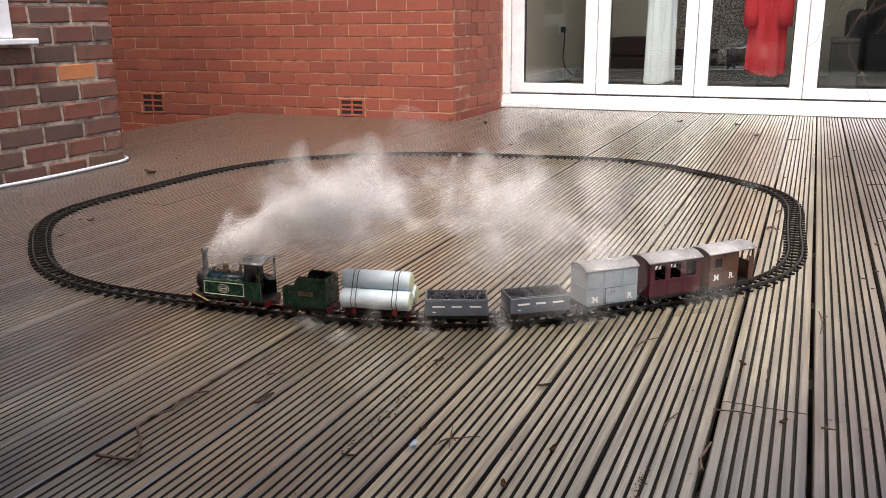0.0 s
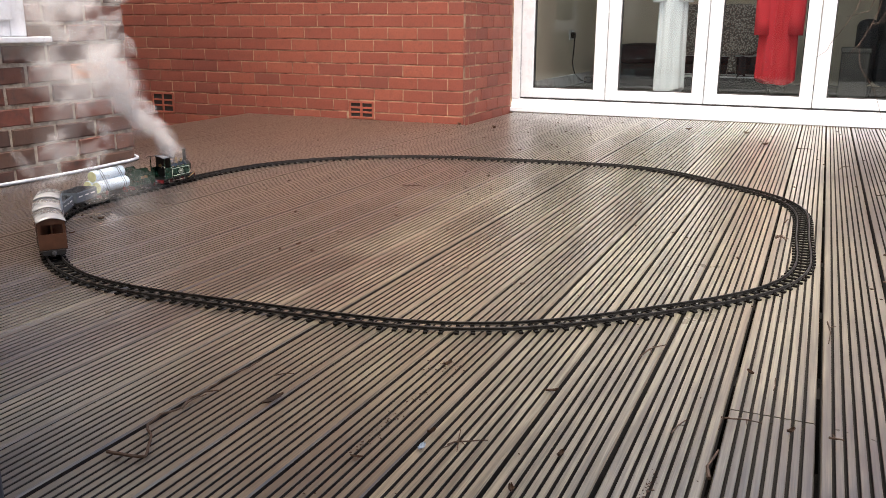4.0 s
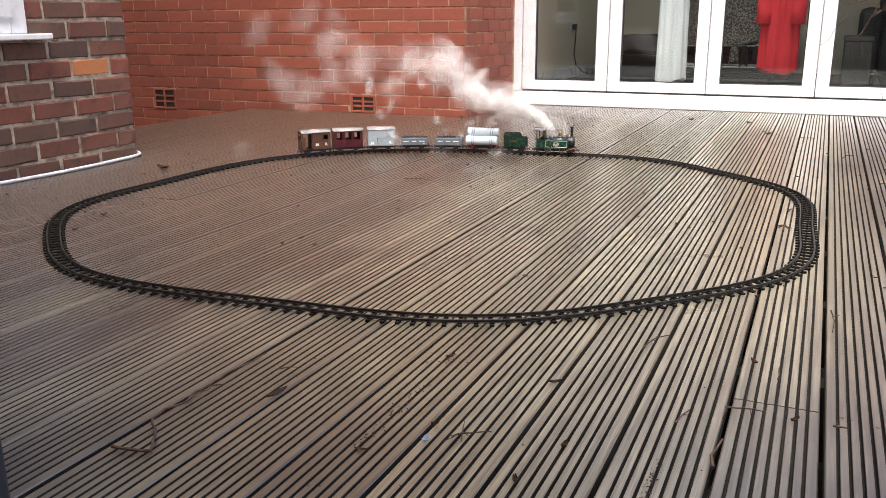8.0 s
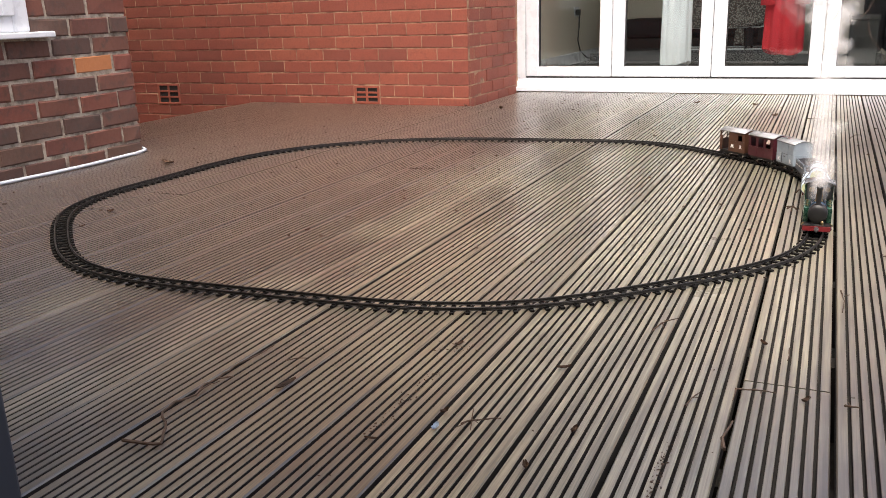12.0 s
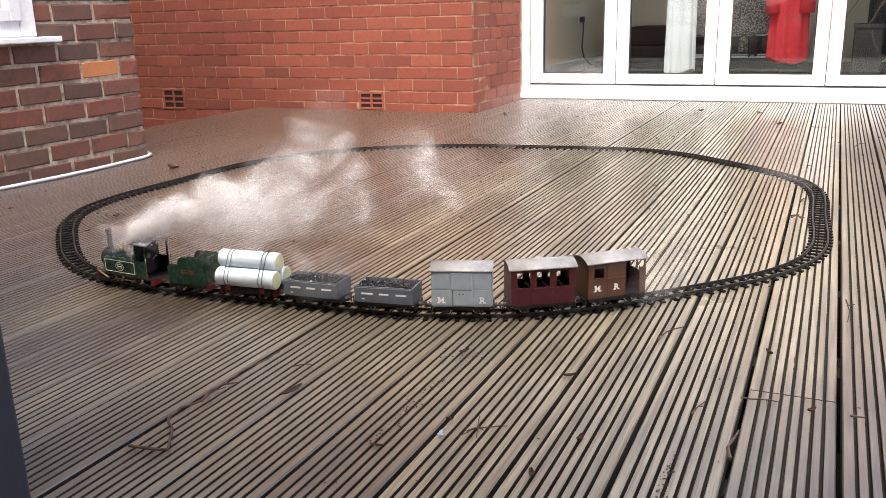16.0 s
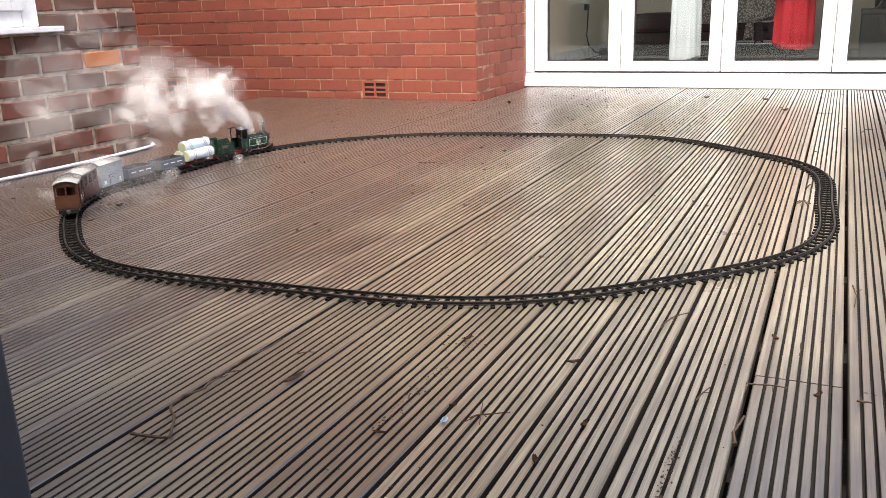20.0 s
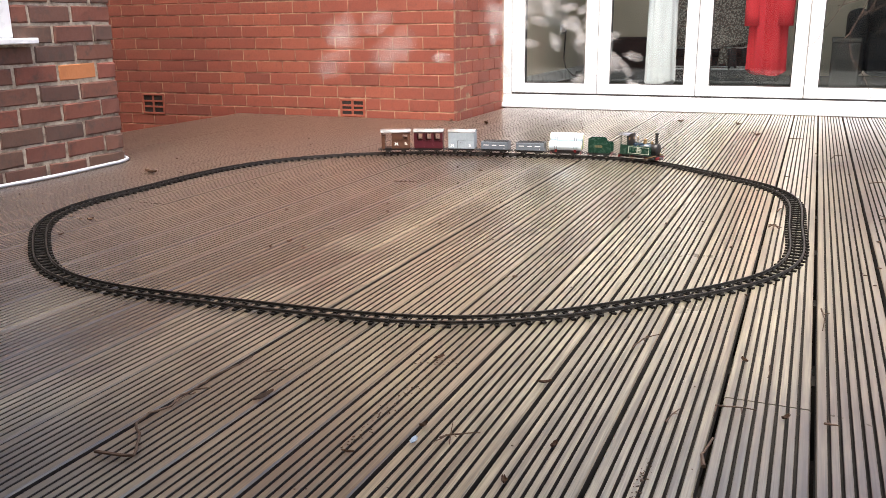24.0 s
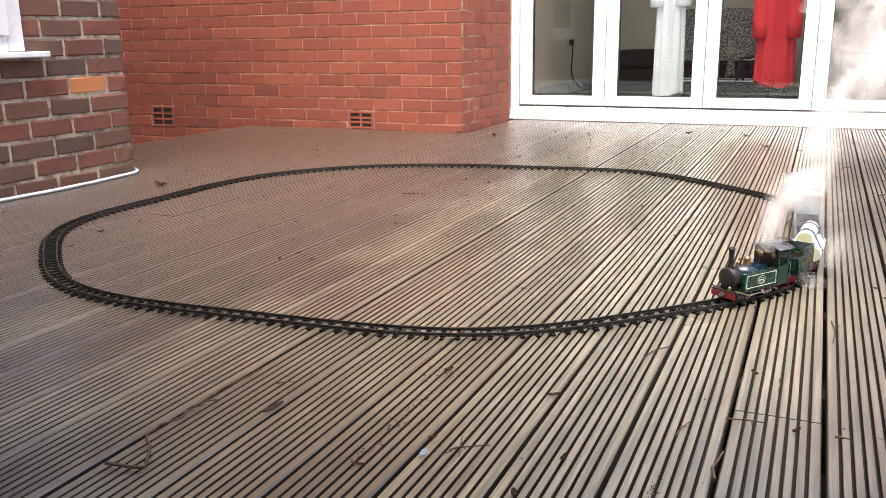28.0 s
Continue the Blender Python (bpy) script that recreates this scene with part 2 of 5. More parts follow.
def sweep(points, radius, n=6, taper=1.0):
    """A round bar along a line of points."""
    bm = bmesh.new()
    pts = [Vector(p) for p in points]
    rings = []
    for i, p in enumerate(pts):
        way = (pts[min(i + 1, len(pts) - 1)] - pts[max(i - 1, 0)]).normalized()
        q = way.to_track_quat("Z", "Y").to_matrix()
        r = radius * (1 + (taper - 1) * i / max(1, len(pts) - 1))
        rings.append([bm.verts.new(p + q @ Vector((r * math.cos(2 * math.pi * k / n), r * math.sin(2 * math.pi * k / n), 0))) for k in range(n)])
    for p, q in zip(rings, rings[1:]):
        for k in range(n):
            bm.faces.new((p[k], p[(k + 1) % n], q[(k + 1) % n], q[k]))
    bm.faces.new(rings[0][::-1])
    bm.faces.new(rings[-1])
    return bm


def slab(outline, axis, a, b):
    """A flat plate: an outline of pairs, thick from a to b along an axis."""
    bm = bmesh.new()
    def at(u, v, w):
        return {"X": (w, u, v), "Y": (u, w, v), "Z": (u, v, w)}[axis]
    lo = [bm.verts.new(at(u, v, a)) for u, v in outline]
    hi = [bm.verts.new(at(u, v, b)) for u, v in outline]
    bm.faces.new(lo[::-1])
    bm.faces.new(hi)
    n = len(lo)
    for k in range(n):
        bm.faces.new((lo[k], lo[(k + 1) % n], hi[(k + 1) % n], hi[k]))
    return bm


def thing(name, m, label, category, group="", kind=""):
    ob = new(name)
    ob.matrix_basis = m
    ob.empty_display_size = 0.05
    return tagged(ob, label, category, group, kind)


# ---- ground, deck bearers and the house ----
ground = part("ground", box(-400, 400, -400, 400, -0.75, -0.45), M_SOIL)
tagged(ground, "dark damp soil below the deck and around the house", "ground", kind="structure")
# the house walls: mortar bodies, with the bricks of the lower courses laid on them
wall_back = part("wall_north", box(-6.0, 0.0, 0.0028, 0.26, -0.45, 4.8), M_MORTAR)
tagged(wall_back, "red brick house wall with raked pale joints", "wall", kind="structure")
wall_return = part("wall_return", box(-0.26, -0.004, 0.264, 0.93, -0.45, 4.8), M_MORTAR)
tagged(wall_return, "red brick return wall beside the glazed doors", "wall", kind="structure")
bm = box(-1.05, -0.796, -5.5, -1.911, -0.45, 0.515)
add_box(bm, -1.05, -0.796, -2.412, -1.911, 0.515, 4.2)
add_box(bm, -1.05, -0.796, -3.512, -2.412, 1.602, 4.2)
add_box(bm, -1.05, -0.796, -5.5, -3.512, 0.515, 4.2)
wall_old = part("wall_west", bm, M_OLD_MORTAR)
tagged(wall_old, "old brown brick wall with thick lime mortar joints", "wall", kind="structure")
wall_over = part("wall_over_doors", box(-0.004, 5.0, 0.93, 1.15, 2.16, 2.3), M_BRICK)
tagged(wall_over, "red brick wall over the doors", "wall", kind="structure")
wall_right = part("wall_east", box(2.72, 5.0, 0.93, 1.15, -0.45, 2.16), M_BRICK)
tagged(wall_right, "red brick wall beyond the doors", "wall", kind="structure")
plinth = part("wall_under_doors", box(-0.004, 2.72, 0.95, 1.15, -0.45, -0.004), M_MORTAR)
tagged(plinth, "low wall under the doors", "wall", kind="structure")
roof = part("roof", box(-0.002, 5.1, 0.86, 4.3, 2.304, 2.36), M_BLACK)
roof_high = part("roof_high", box(-6.1, 0.1, -0.12, 4.3, 4.802, 4.92), M_BLACK)
tagged(roof_high, "dark roof of the taller part of the house", "roof", kind="structure")
tagged(roof, "flat dark roof of the house", "roof", kind="structure")

# the building on the near side, in whose doorway the camera stands
NEAR_TOP = 2.4
wall_south = part("wall_south", box(-1.05, 1.308, -4.62, -4.36, -0.45, NEAR_TOP), M_BRICK)
tagged(wall_south, "brick wall beside the near doorway", "wall", kind="structure")
wall_south_right = part("wall_south_east", box(3.0, 5.0, -4.62, -4.36, -0.45, NEAR_TOP), M_BRICK)
tagged(wall_south_right, "brick wall beyond the near doorway", "wall", kind="structure")
lintel = part("lintel", box(1.308, 3.0, -4.62, -4.36, 2.2, NEAR_TOP), M_BRICK)
tagged(lintel, "brick wall over the near doorway", "wall", kind="structure")
near_room = bmesh.new()
add_box(near_room, -1.05, 5.0, -7.2, -7.0, -0.45, 2.35)
add_box(near_room, -1.05, -0.95, -7.0, -5.51, -0.45, 2.35)
add_box(near_room, 4.9, 5.0, -7.0, -4.63, -0.45, 2.35)
tagged(part("wall_near_room", near_room, M_PLASTER), "plain walls behind the near doorway", "wall", kind="structure")
tagged(part("ceiling_near_room", box(-1.05, 5.0, -7.2, -4.63, 2.352, 2.45), M_CEILING), "plain ceiling behind the near doorway", "ceiling", kind="structure")

# unseen walls added to keep sky light off the house wall's left part
wall_alley = part("wall_alley", box(-3.7, -3.5, -5.5, 0.0, -0.45, 4.2), M_OLD_BRICK)
tagged(wall_alley, "unseen plain wall added to block the west sky", "wall", kind="structure")
wall_side = part("wall_passage", box(-3.5, -1.054, -2.15, -1.911, -0.45, 4.2), M_OLD_BRICK)
tagged(wall_side, "unseen old brick wall added to shade the passage", "wall", kind="structure")

# the room behind the doors
for name, dims, mat in (("wall_room_west", (-0.34, -0.1, 1.16, 4.1, 0.0, 2.25), M_PLASTER), ("wall_room_north", (-0.1, 3.4, 3.9, 4.1, 0.0, 2.25), M_PLASTER), ("wall_room_east", (3.4, 3.6, 1.16, 4.1, 0.0, 2.25), M_PLASTER), ("wall_room_corner", (-0.26, -0.1, 0.934, 1.156, 0.0, 2.25), M_PLASTER), ("wall_room_south", (2.72, 3.6, 1.154, 1.158, 0.0, 2.25), M_PLASTER)):
    tagged(part(name, box(*dims), mat), "plain cream plastered wall of the room", "wall", kind="structure")
tagged(part("floor", box(-0.1, 3.4, 0.99, 3.9, -0.05, 0.06), M_FLOOR), "dark carpeted floor of the room", "floor", kind="structure")
tagged(part("ceiling", box(-0.34, 3.6, 1.16, 4.1, 2.254, 2.3), M_CEILING), "plain white ceiling of the room", "ceiling", kind="structure")
tagged(part("baseboard", box(-0.098, -0.08, 1.2, 3.88, 0.062, 0.16, 0.003), M_UPVC), "white skirting board", "baseboard", kind="structure")


# glazed folding doors
doors = thing("patio_door", pose(0, 0.906, 0), "closed white plastic folding patio doors with clear panes", "patio door", kind="structure")
bm = box(-0.03, 0.052, 0, 0.07, 0.09, 2.14, 0.004)
add_box(bm, 2.565, 2.65, 0, 0.07, 0.09, 2.14, 0.004)
add_box(bm, 0.052, 2.565, 0, 0.07, 2.06, 2.14, 0.004)
part("outer_frame", bm, M_UPVC, doors)
bm = box(-0.05, 2.68, -0.035, 0.09, 0.0, 0.03, 0.004)
add_box(bm, -0.03, 2.65, -0.012, 0.07, 0.03, 0.066, 0.004)
add_box(bm, -0.03, 2.65, 0.004, 0.07, 0.066, 0.089, 0.003)
part("threshold", bm, M_UPVC, doors)
part("seal", box(0.054, 2.563, 0.014, 0.06, 0.089, 0.099), M_SEAL, doors, "black rubber seal")
for x0, x1, g0, g1 in ((0.056, 0.65, 0.144, 0.568), (0.654, 1.288, 0.734, 1.214), (1.292, 1.932, 1.371, 1.858), (1.936, 2.561, 2.012, 2.482)):
    bm = bmesh.new()
    add_box(bm, x0, g0, 0.006, 0.066, 0.1, 2.056, 0.006)
    add_box(bm, g1, x1, 0.006, 0.066, 0.1, 2.056, 0.006)
    add_box(bm, g0 - 0.004, g1 + 0.004, 0.0075, 0.0645, 0.1, 0.165, 0.006)
    add_box(bm, g0 - 0.004, g1 + 0.004, 0.0075, 0.0645, 1.98, 2.056, 0.006)
    leaf = part("door_leaf", bm, M_UPVC, doors)
    bm = bmesh.new()
    for dims in ((g0, g0 + 0.006, 0.165, 1.98), (g1 - 0.006, g1, 0.165, 1.98), (g0 + 0.006, g1 - 0.006, 0.165, 0.171), (g0 + 0.006, g1 - 0.006, 1.974, 1.98)):
        add_box(bm, dims[0], dims[1], 0.024, 0.05, dims[2], dims[3])
    part("gasket", bm, M_SEAL, leaf, "dark glazing gasket")
    pane = part("pane", box(g0 + 0.006, g1 - 0.006, 0.034, 0.04, 0.171, 1.974), M_GLASS, leaf, "clear glass pane")
    pane.visible_shadow = False
# ---- the railway: a loop of track about 2.3 m across ----
LOOP = (0.87, -2.27)
WAVES = (1.1324, 0.0112, -0.0365, 0.0122, 0.0239, -0.0018, 0.0036, -0.0313, -0.0096, 0.0054, -0.0006, -0.0034, 0.0024, -0.0014, -0.0006, -0.0145, -0.0044, -0.0036, 0.0009, 0.0008, -0.0028, 0.0003, 0.0008, 0.0017, 0.0009)
RAIL_TOP = 0.0115


def loop_radius(a):
    return WAVES[0] + sum(WAVES[2 * k - 1] * math.cos(k * a) + WAVES[2 * k] * math.sin(k * a) for k in range(1, 13))


ANGLES = np.linspace(0, -2 * math.pi, 4001)
LOOP_XY = np.array([(LOOP[0] + loop_radius(a) * math.cos(a), LOOP[1] + loop_radius(a) * math.sin(a)) for a in ANGLES])
LOOP_S = np.concatenate(([0], np.cumsum(np.hypot(*np.diff(LOOP_XY, axis=0).T))))
LOOP_LEN = LOOP_S[-1]


def on_loop(s):
    """The place on the centre line s metres along it, and its heading."""
    s = s % LOOP_LEN
    x, y = np.interp(s, LOOP_S, LOOP_XY[:, 0]), np.interp(s, LOOP_S, LOOP_XY[:, 1])
    s2 = (s + 0.01) % LOOP_LEN
    x2, y2 = np.interp(s2, LOOP_S, LOOP_XY[:, 0]), np.interp(s2, LOOP_S, LOOP_XY[:, 1])
    return float(x), float(y), math.atan2(y2 - y, x2 - x)


def rail_mesh(offset):
    """One rail: a bull-headed section carried round the loop."""
    section = ((-0.0022, 0.004), (0.0022, 0.004), (0.0022, 0.0052), (0.0006, 0.0058), (0.0006, 0.0088), (0.0014, 0.0094), (0.0014, 0.0112), (0.001, 0.0115), (-0.001, 0.0115), (-0.0014, 0.0112), (-0.0014, 0.0094), (-0.0006, 0.0088), (-0.0006, 0.0058), (-0.0022, 0.0052))
    bm = bmesh.new()
    rings = []
    for k in range(360):
        x, y, h = on_loop(LOOP_LEN * k / 360)
        side = Vector((-math.sin(h), math.cos(h), 0))
        rings.append([bm.verts.new(Vector((x, y, 0)) + side * (offset + u) + Vector((0, 0, w))) for u, w in section])
    for k in range(360):
        p, q = rings[k], rings[(k + 1) % 360]
        for j in range(len(section)):
            bm.faces.new((p[j], p[(j + 1) % len(section)], q[(j + 1) % len(section)], q[j]))
    return bm


track = thing("model_railway_track", pose(0, 0, 0), "black loop of narrow-gauge model railway track on the deck", "railway track")
for side in (-0.0168, 0.0168):
    part("rail", rail_mesh(side), M_RAIL, track, "dull steel rail")
bm = box(-0.0043, 0.0043, -0.0295, 0.0295, 0.0, 0.0042, 0.0006)
for side in (-0.0168, 0.0168):
    add_box(bm, -0.0036, 0.0036, side - 0.0052, side - 0.0024, 0.004, 0.0068)
    add_box(bm, -0.0036, 0.0036, side + 0.0024, side + 0.0052, 0.004, 0.0068)
sleeper = part("sleeper", bm, M_SLEEPER, track)
N_SLEEPERS = 236
for k in range(N_SLEEPERS):
    x, y, h = on_loop(LOOP_LEN * k / N_SLEEPERS)
    ob = sleeper if k == 0 else new("sleeper", sleeper.data)
    ob.parent = track
    ob.matrix_basis = pose(x, y, 0.0, 0, 0, math.degrees(h) + random.uniform(-1.5, 1.5))
for k in range(22):
    x, y, h = on_loop(LOOP_LEN * (k + 0.4) / 22)
    for side in (-0.0196, 0.0178):
        ob = part("rail_joiner", box(-0.011, 0.011, side, side + 0.0018, 0.0058, 0.0088, 0.0003), M_RAIL, track)
        ob.matrix_basis = pose(x, y, 0, 0, 0, math.degrees(h))

# ---- the train ----
M_GREEN = plain("deep green gloss paint", (0.006, 0.034, 0.021), 0.25, 0, 0.2, 70, 0.04)
M_BOILER = plain("dark blue-green gloss paint", (0.010, 0.024, 0.040), 0.2, 0, 0.2, 70, 0.04)
M_RED = plain("red paint", (0.15, 0.009, 0.012), 0.4, 0, 0.2, 80)
M_BRASS = plain("worn brass", (0.42, 0.30, 0.16), 0.34, 1.0, 0.25, 90)
M_STEEL = plain("bright steel", (0.55, 0.54, 0.52), 0.25, 1.0, 0.2, 90)
M_LINING = plain("cream lining paint", (0.68, 0.7, 0.6), 0.45)
M_GREY = plain("grey wagon paint", (0.28, 0.33, 0.37), 0.5, 0, 0.14, 60)
M_SLATE = plain("slate grey wagon paint", (0.10, 0.12, 0.145), 0.5, 0, 0.2, 60)
M_MAROON = plain("crimson lake paint", (0.058, 0.006, 0.012), 0.35, 0, 0.25, 60)
M_BROWN = plain("bauxite brown paint", (0.08, 0.032, 0.016), 0.45, 0, 0.25, 60)
M_ROOF = plain("pale canvas roof", (0.26, 0.26, 0.265), 0.2, 0, 0.2, 45)
M_WHITE = plain("white lettering paint", (0.8, 0.8, 0.78), 0.5)
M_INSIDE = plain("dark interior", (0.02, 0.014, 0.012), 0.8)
M_LOG = plain("pale birch bark", (0.62, 0.73, 0.81), 0.6, 0, 0.1, 40, 0.35)
M_LOG_END = plain("fresh sawn log end", (0.66, 0.70, 0.42), 0.7, 0, 0.12, 90)
M_STRAP = plain("dark grey chain", (0.10, 0.10, 0.11), 0.6, 0.3)
M_COAL = plain("black coal", (0.022, 0.023, 0.028), 0.42, 0, 0.5, 160, 0.6)

WHEEL_R = 0.0125
WHEELSETS = []


def wheelset(parent, x, material, spokes=8, radius=WHEEL_R):
    """An axle with two spoked wheels that turns about its own y axis."""
    bm = bmesh.new()
    add_tube(bm, 0.0018, 0.0018, (0, -0.0225, 0), (0, 0.0225, 0), 8)
    for side in (-1, 1):
        y = 0.0168 * side
        add_tube(bm, 0.0036, 0.0036, (0, y - 0.003, 0), (0, y + 0.003, 0), 10)
        for k in range(spokes):
            a = 2 * math.pi * k / spokes
            add_box(bm, -0.0008, 0.0008, y - 0.001, y + 0.001, 0.003, radius - 0.002, 0, Matrix.Rotation(a, 4, "Y"))
    axle = part("wheelset", bm, material, parent)
    axle.matrix_basis = pose(x, 0, radius)
    for side in (-1, 1):
        y = 0.0168 * side
        prof = ((radius - 0.0026, -0.0022), (radius, -0.0022), (radius, 0.0016), (radius + 0.0014, 0.0018), (radius + 0.0014, 0.0026), (radius - 0.0026, 0.0026))
        bm = bmesh.new()
        n = 24
        rings = [[bm.verts.new((r * math.cos(2 * math.pi * k / n), y - side * h, r * math.sin(2 * math.pi * k / n))) for k in range(n)] for r, h in prof]
        for j in range(len(rings)):
            p, q = rings[j], rings[(j + 1) % len(rings)]
            for k in range(n):
                bm.faces.new((p[k], p[(k + 1) % n], q[(k + 1) % n], q[k]))
        part("tyre", bm, M_STEEL, axle, "steel tyre", True)
    WHEELSETS.append((axle, x, radius))
    return axle


def coupling(parent, x, way):
    bm = box(min(x, x + way * 0.012), max(x, x + way * 0.012), -0.003, 0.003, 0.0125, 0.0165, 0.0008)
    add_tube(bm, 0.0016, 0.0016, (x + way * 0.012, 0, 0.009), (x + way * 0.012, 0, 0.02), 8)
    part("coupling", bm, M_STRAP, parent, "small dark coupling")


def buffer_beam(parent, x, way, half=0.027):
    dark = parent.name.startswith(("coal", "goods", "passenger", "brake"))
    beam = part("buffer_beam", box(min(x, x + way * 0.003), max(x, x + way * 0.003), -half, half, 0.008, 0.0205, 0.0008), M_BLACK if dark else M_RED, parent, "" if dark else "red buffer beam")
    bm = tube(0.0045, 0.0045, (x + way * 0.003, 0, 0.0145), (x + way * 0.007, 0, 0.0145), 12)
    add_tube(bm, 0.006, 0.0055, (x + way * 0.007, 0, 0.0145), (x + way * 0.009, 0, 0.0145), 14)
    part("buffer", bm, M_STRAP, beam, "round dark buffer")


def letter(ch, size, material, parent, m):
    """A raised serif capital, with the built-in font."""
    cu = bpy.data.curves.new("letter", "FONT")
    cu.body, cu.size, cu.extrude, cu.align_x, cu.offset = ch, size, 0.0004, "CENTER", size * 0.028
    tmp = bpy.data.objects.new("letter", cu)
    scene.collection.objects.link(tmp)
    me = bpy.data.meshes.new_from_object(tmp.evaluated_get(bpy.context.evaluated_depsgraph_get()))
    bpy.data.objects.remove(tmp)
    bm = bmesh.new()
    bm.from_mesh(me)
    if ch in "MR":
        w = size * (0.42 if ch == "M" else 0.3)
        feet = (-0.36, 0.36) if ch == "M" else (-0.24, 0.26)
        for fx in feet:
            add_box(bm, fx * size - size * 0.15, fx * size + size * 0.15, 0, size * 0.1, -0.0004, 0.0004)
        add_box(bm, -w * 1.05, -w * 0.3, size * 0.62, size * 0.72, -0.0004, 0.0004)
    me.clear_geometry()
    ob = part("letter", bm, material, parent)
    ob.matrix_basis = m
    return ob


def ring_outline(x0, x1, z0, z1, t, y, d):
    bm = bmesh.new()
    for dims in ((x0, x1, z0, z0 + t), (x0, x1, z1 - t, z1), (x0, x0 + t, z0 + t, z1 - t), (x1 - t, x1, z0 + t, z1 - t)):
        add_box(bm, dims[0], dims[1], y, y + d, dims[2], dims[3])
    return bm


def arched_roof(x0, x1, half, z, rise, thick, n=12):
    bm = bmesh.new()
    rows = []
    for x in (x0, x1):
        top = [bm.verts.new((x, half * (2 * k / n - 1), z + rise * (1 - (2 * k / n - 1) ** 2))) for k in range(n + 1)]
        low = [bm.verts.new((x, half * (2 * k / n - 1), z - thick + rise * (1 - (2 * k / n - 1) ** 2))) for k in range(n + 1)]
        rows.append((top, low))
    (t0, l0), (t1, l1) = rows
    for k in range(n):
        bm.faces.new((t0[k], t0[k + 1], t1[k + 1], t1[k]))
        bm.faces.new((l0[k], l1[k], l1[k + 1], l0[k + 1]))
        bm.faces.new((t0[k], l0[k], l0[k + 1], t0[k + 1]))
        bm.faces.new((t1[k], t1[k + 1], l1[k + 1], l1[k]))
    bm.faces.new((t0[0], t1[0], l1[0], l0[0]))
    bm.faces.new((t0[n], l0[n], l1[n], t1[n]))
    return bm


def gable(x, half, z0, z1, rise, thick, n=10):
    """An end wall with a curved top."""
    out = [(-half, z0), (half, z0)] + [(half * (1 - 2 * k / n), z1 + rise * (1 - (1 - 2 * k / n) ** 2)) for k in range(n + 1)]
    return slab(out, "X", x - thick / 2, x + thick / 2)


def panel_with_holes(x0, x1, z0, z1, y, d, holes):
    """An upright side built round its openings, each (x0, x1, z0, z1), all in one row."""
    bm = bmesh.new()
    hz0, hz1 = holes[0][2], holes[0][3]
    add_box(bm, x0, x1, y, y + d, z0, hz0)
    add_box(bm, x0, x1, y, y + d, hz1, z1)
    edge = x0
    for h in sorted(holes):
        if h[0] - edge > 1e-5:
            add_box(bm, edge, h[0], y, y + d, hz0, hz1)
        edge = h[1]
    if x1 - edge > 1e-5:
        add_box(bm, edge, x1, y, y + d, hz0, hz1)
    return bm


def underframe(v, length, wheelbase=0.062, half=0.025):
    """Sole bars, axle guards and two wheelsets."""
    bm = box(-length / 2, length / 2, -half, half, 0.0165, 0.0215, 0.0008)
    part("chassis", bm, M_BLACK, v)
    for side in (-1, 1):
        bm = box(-length / 2 + 0.004, length / 2 - 0.004, min(side * 0.0235, side * 0.0275), max(side * 0.0235, side * 0.0275), 0.0125, 0.0205, 0.0006)
        for x in (-wheelbase / 2, wheelbase / 2):
            add_box(bm, x - 0.0075, x + 0.0075, min(side * 0.0235, side * 0.027), max(side * 0.0235, side * 0.027), 0.0065, 0.0125, 0.0006)
            add_tube(bm, 0.0042, 0.0035, (x, side * 0.027, 0.0105), (x, side * 0.0305, 0.0105), 10)
        part("sole_bar", bm, M_BLACK, v)
    for x in (-wheelbase / 2, wheelbase / 2):
        wheelset(v, x, M_BLACK, 6, 0.0105)
    for way in (-1, 1):
        buffer_beam(v, way * length / 2, way)
        coupling(v, way * (length / 2 + 0.003), way)


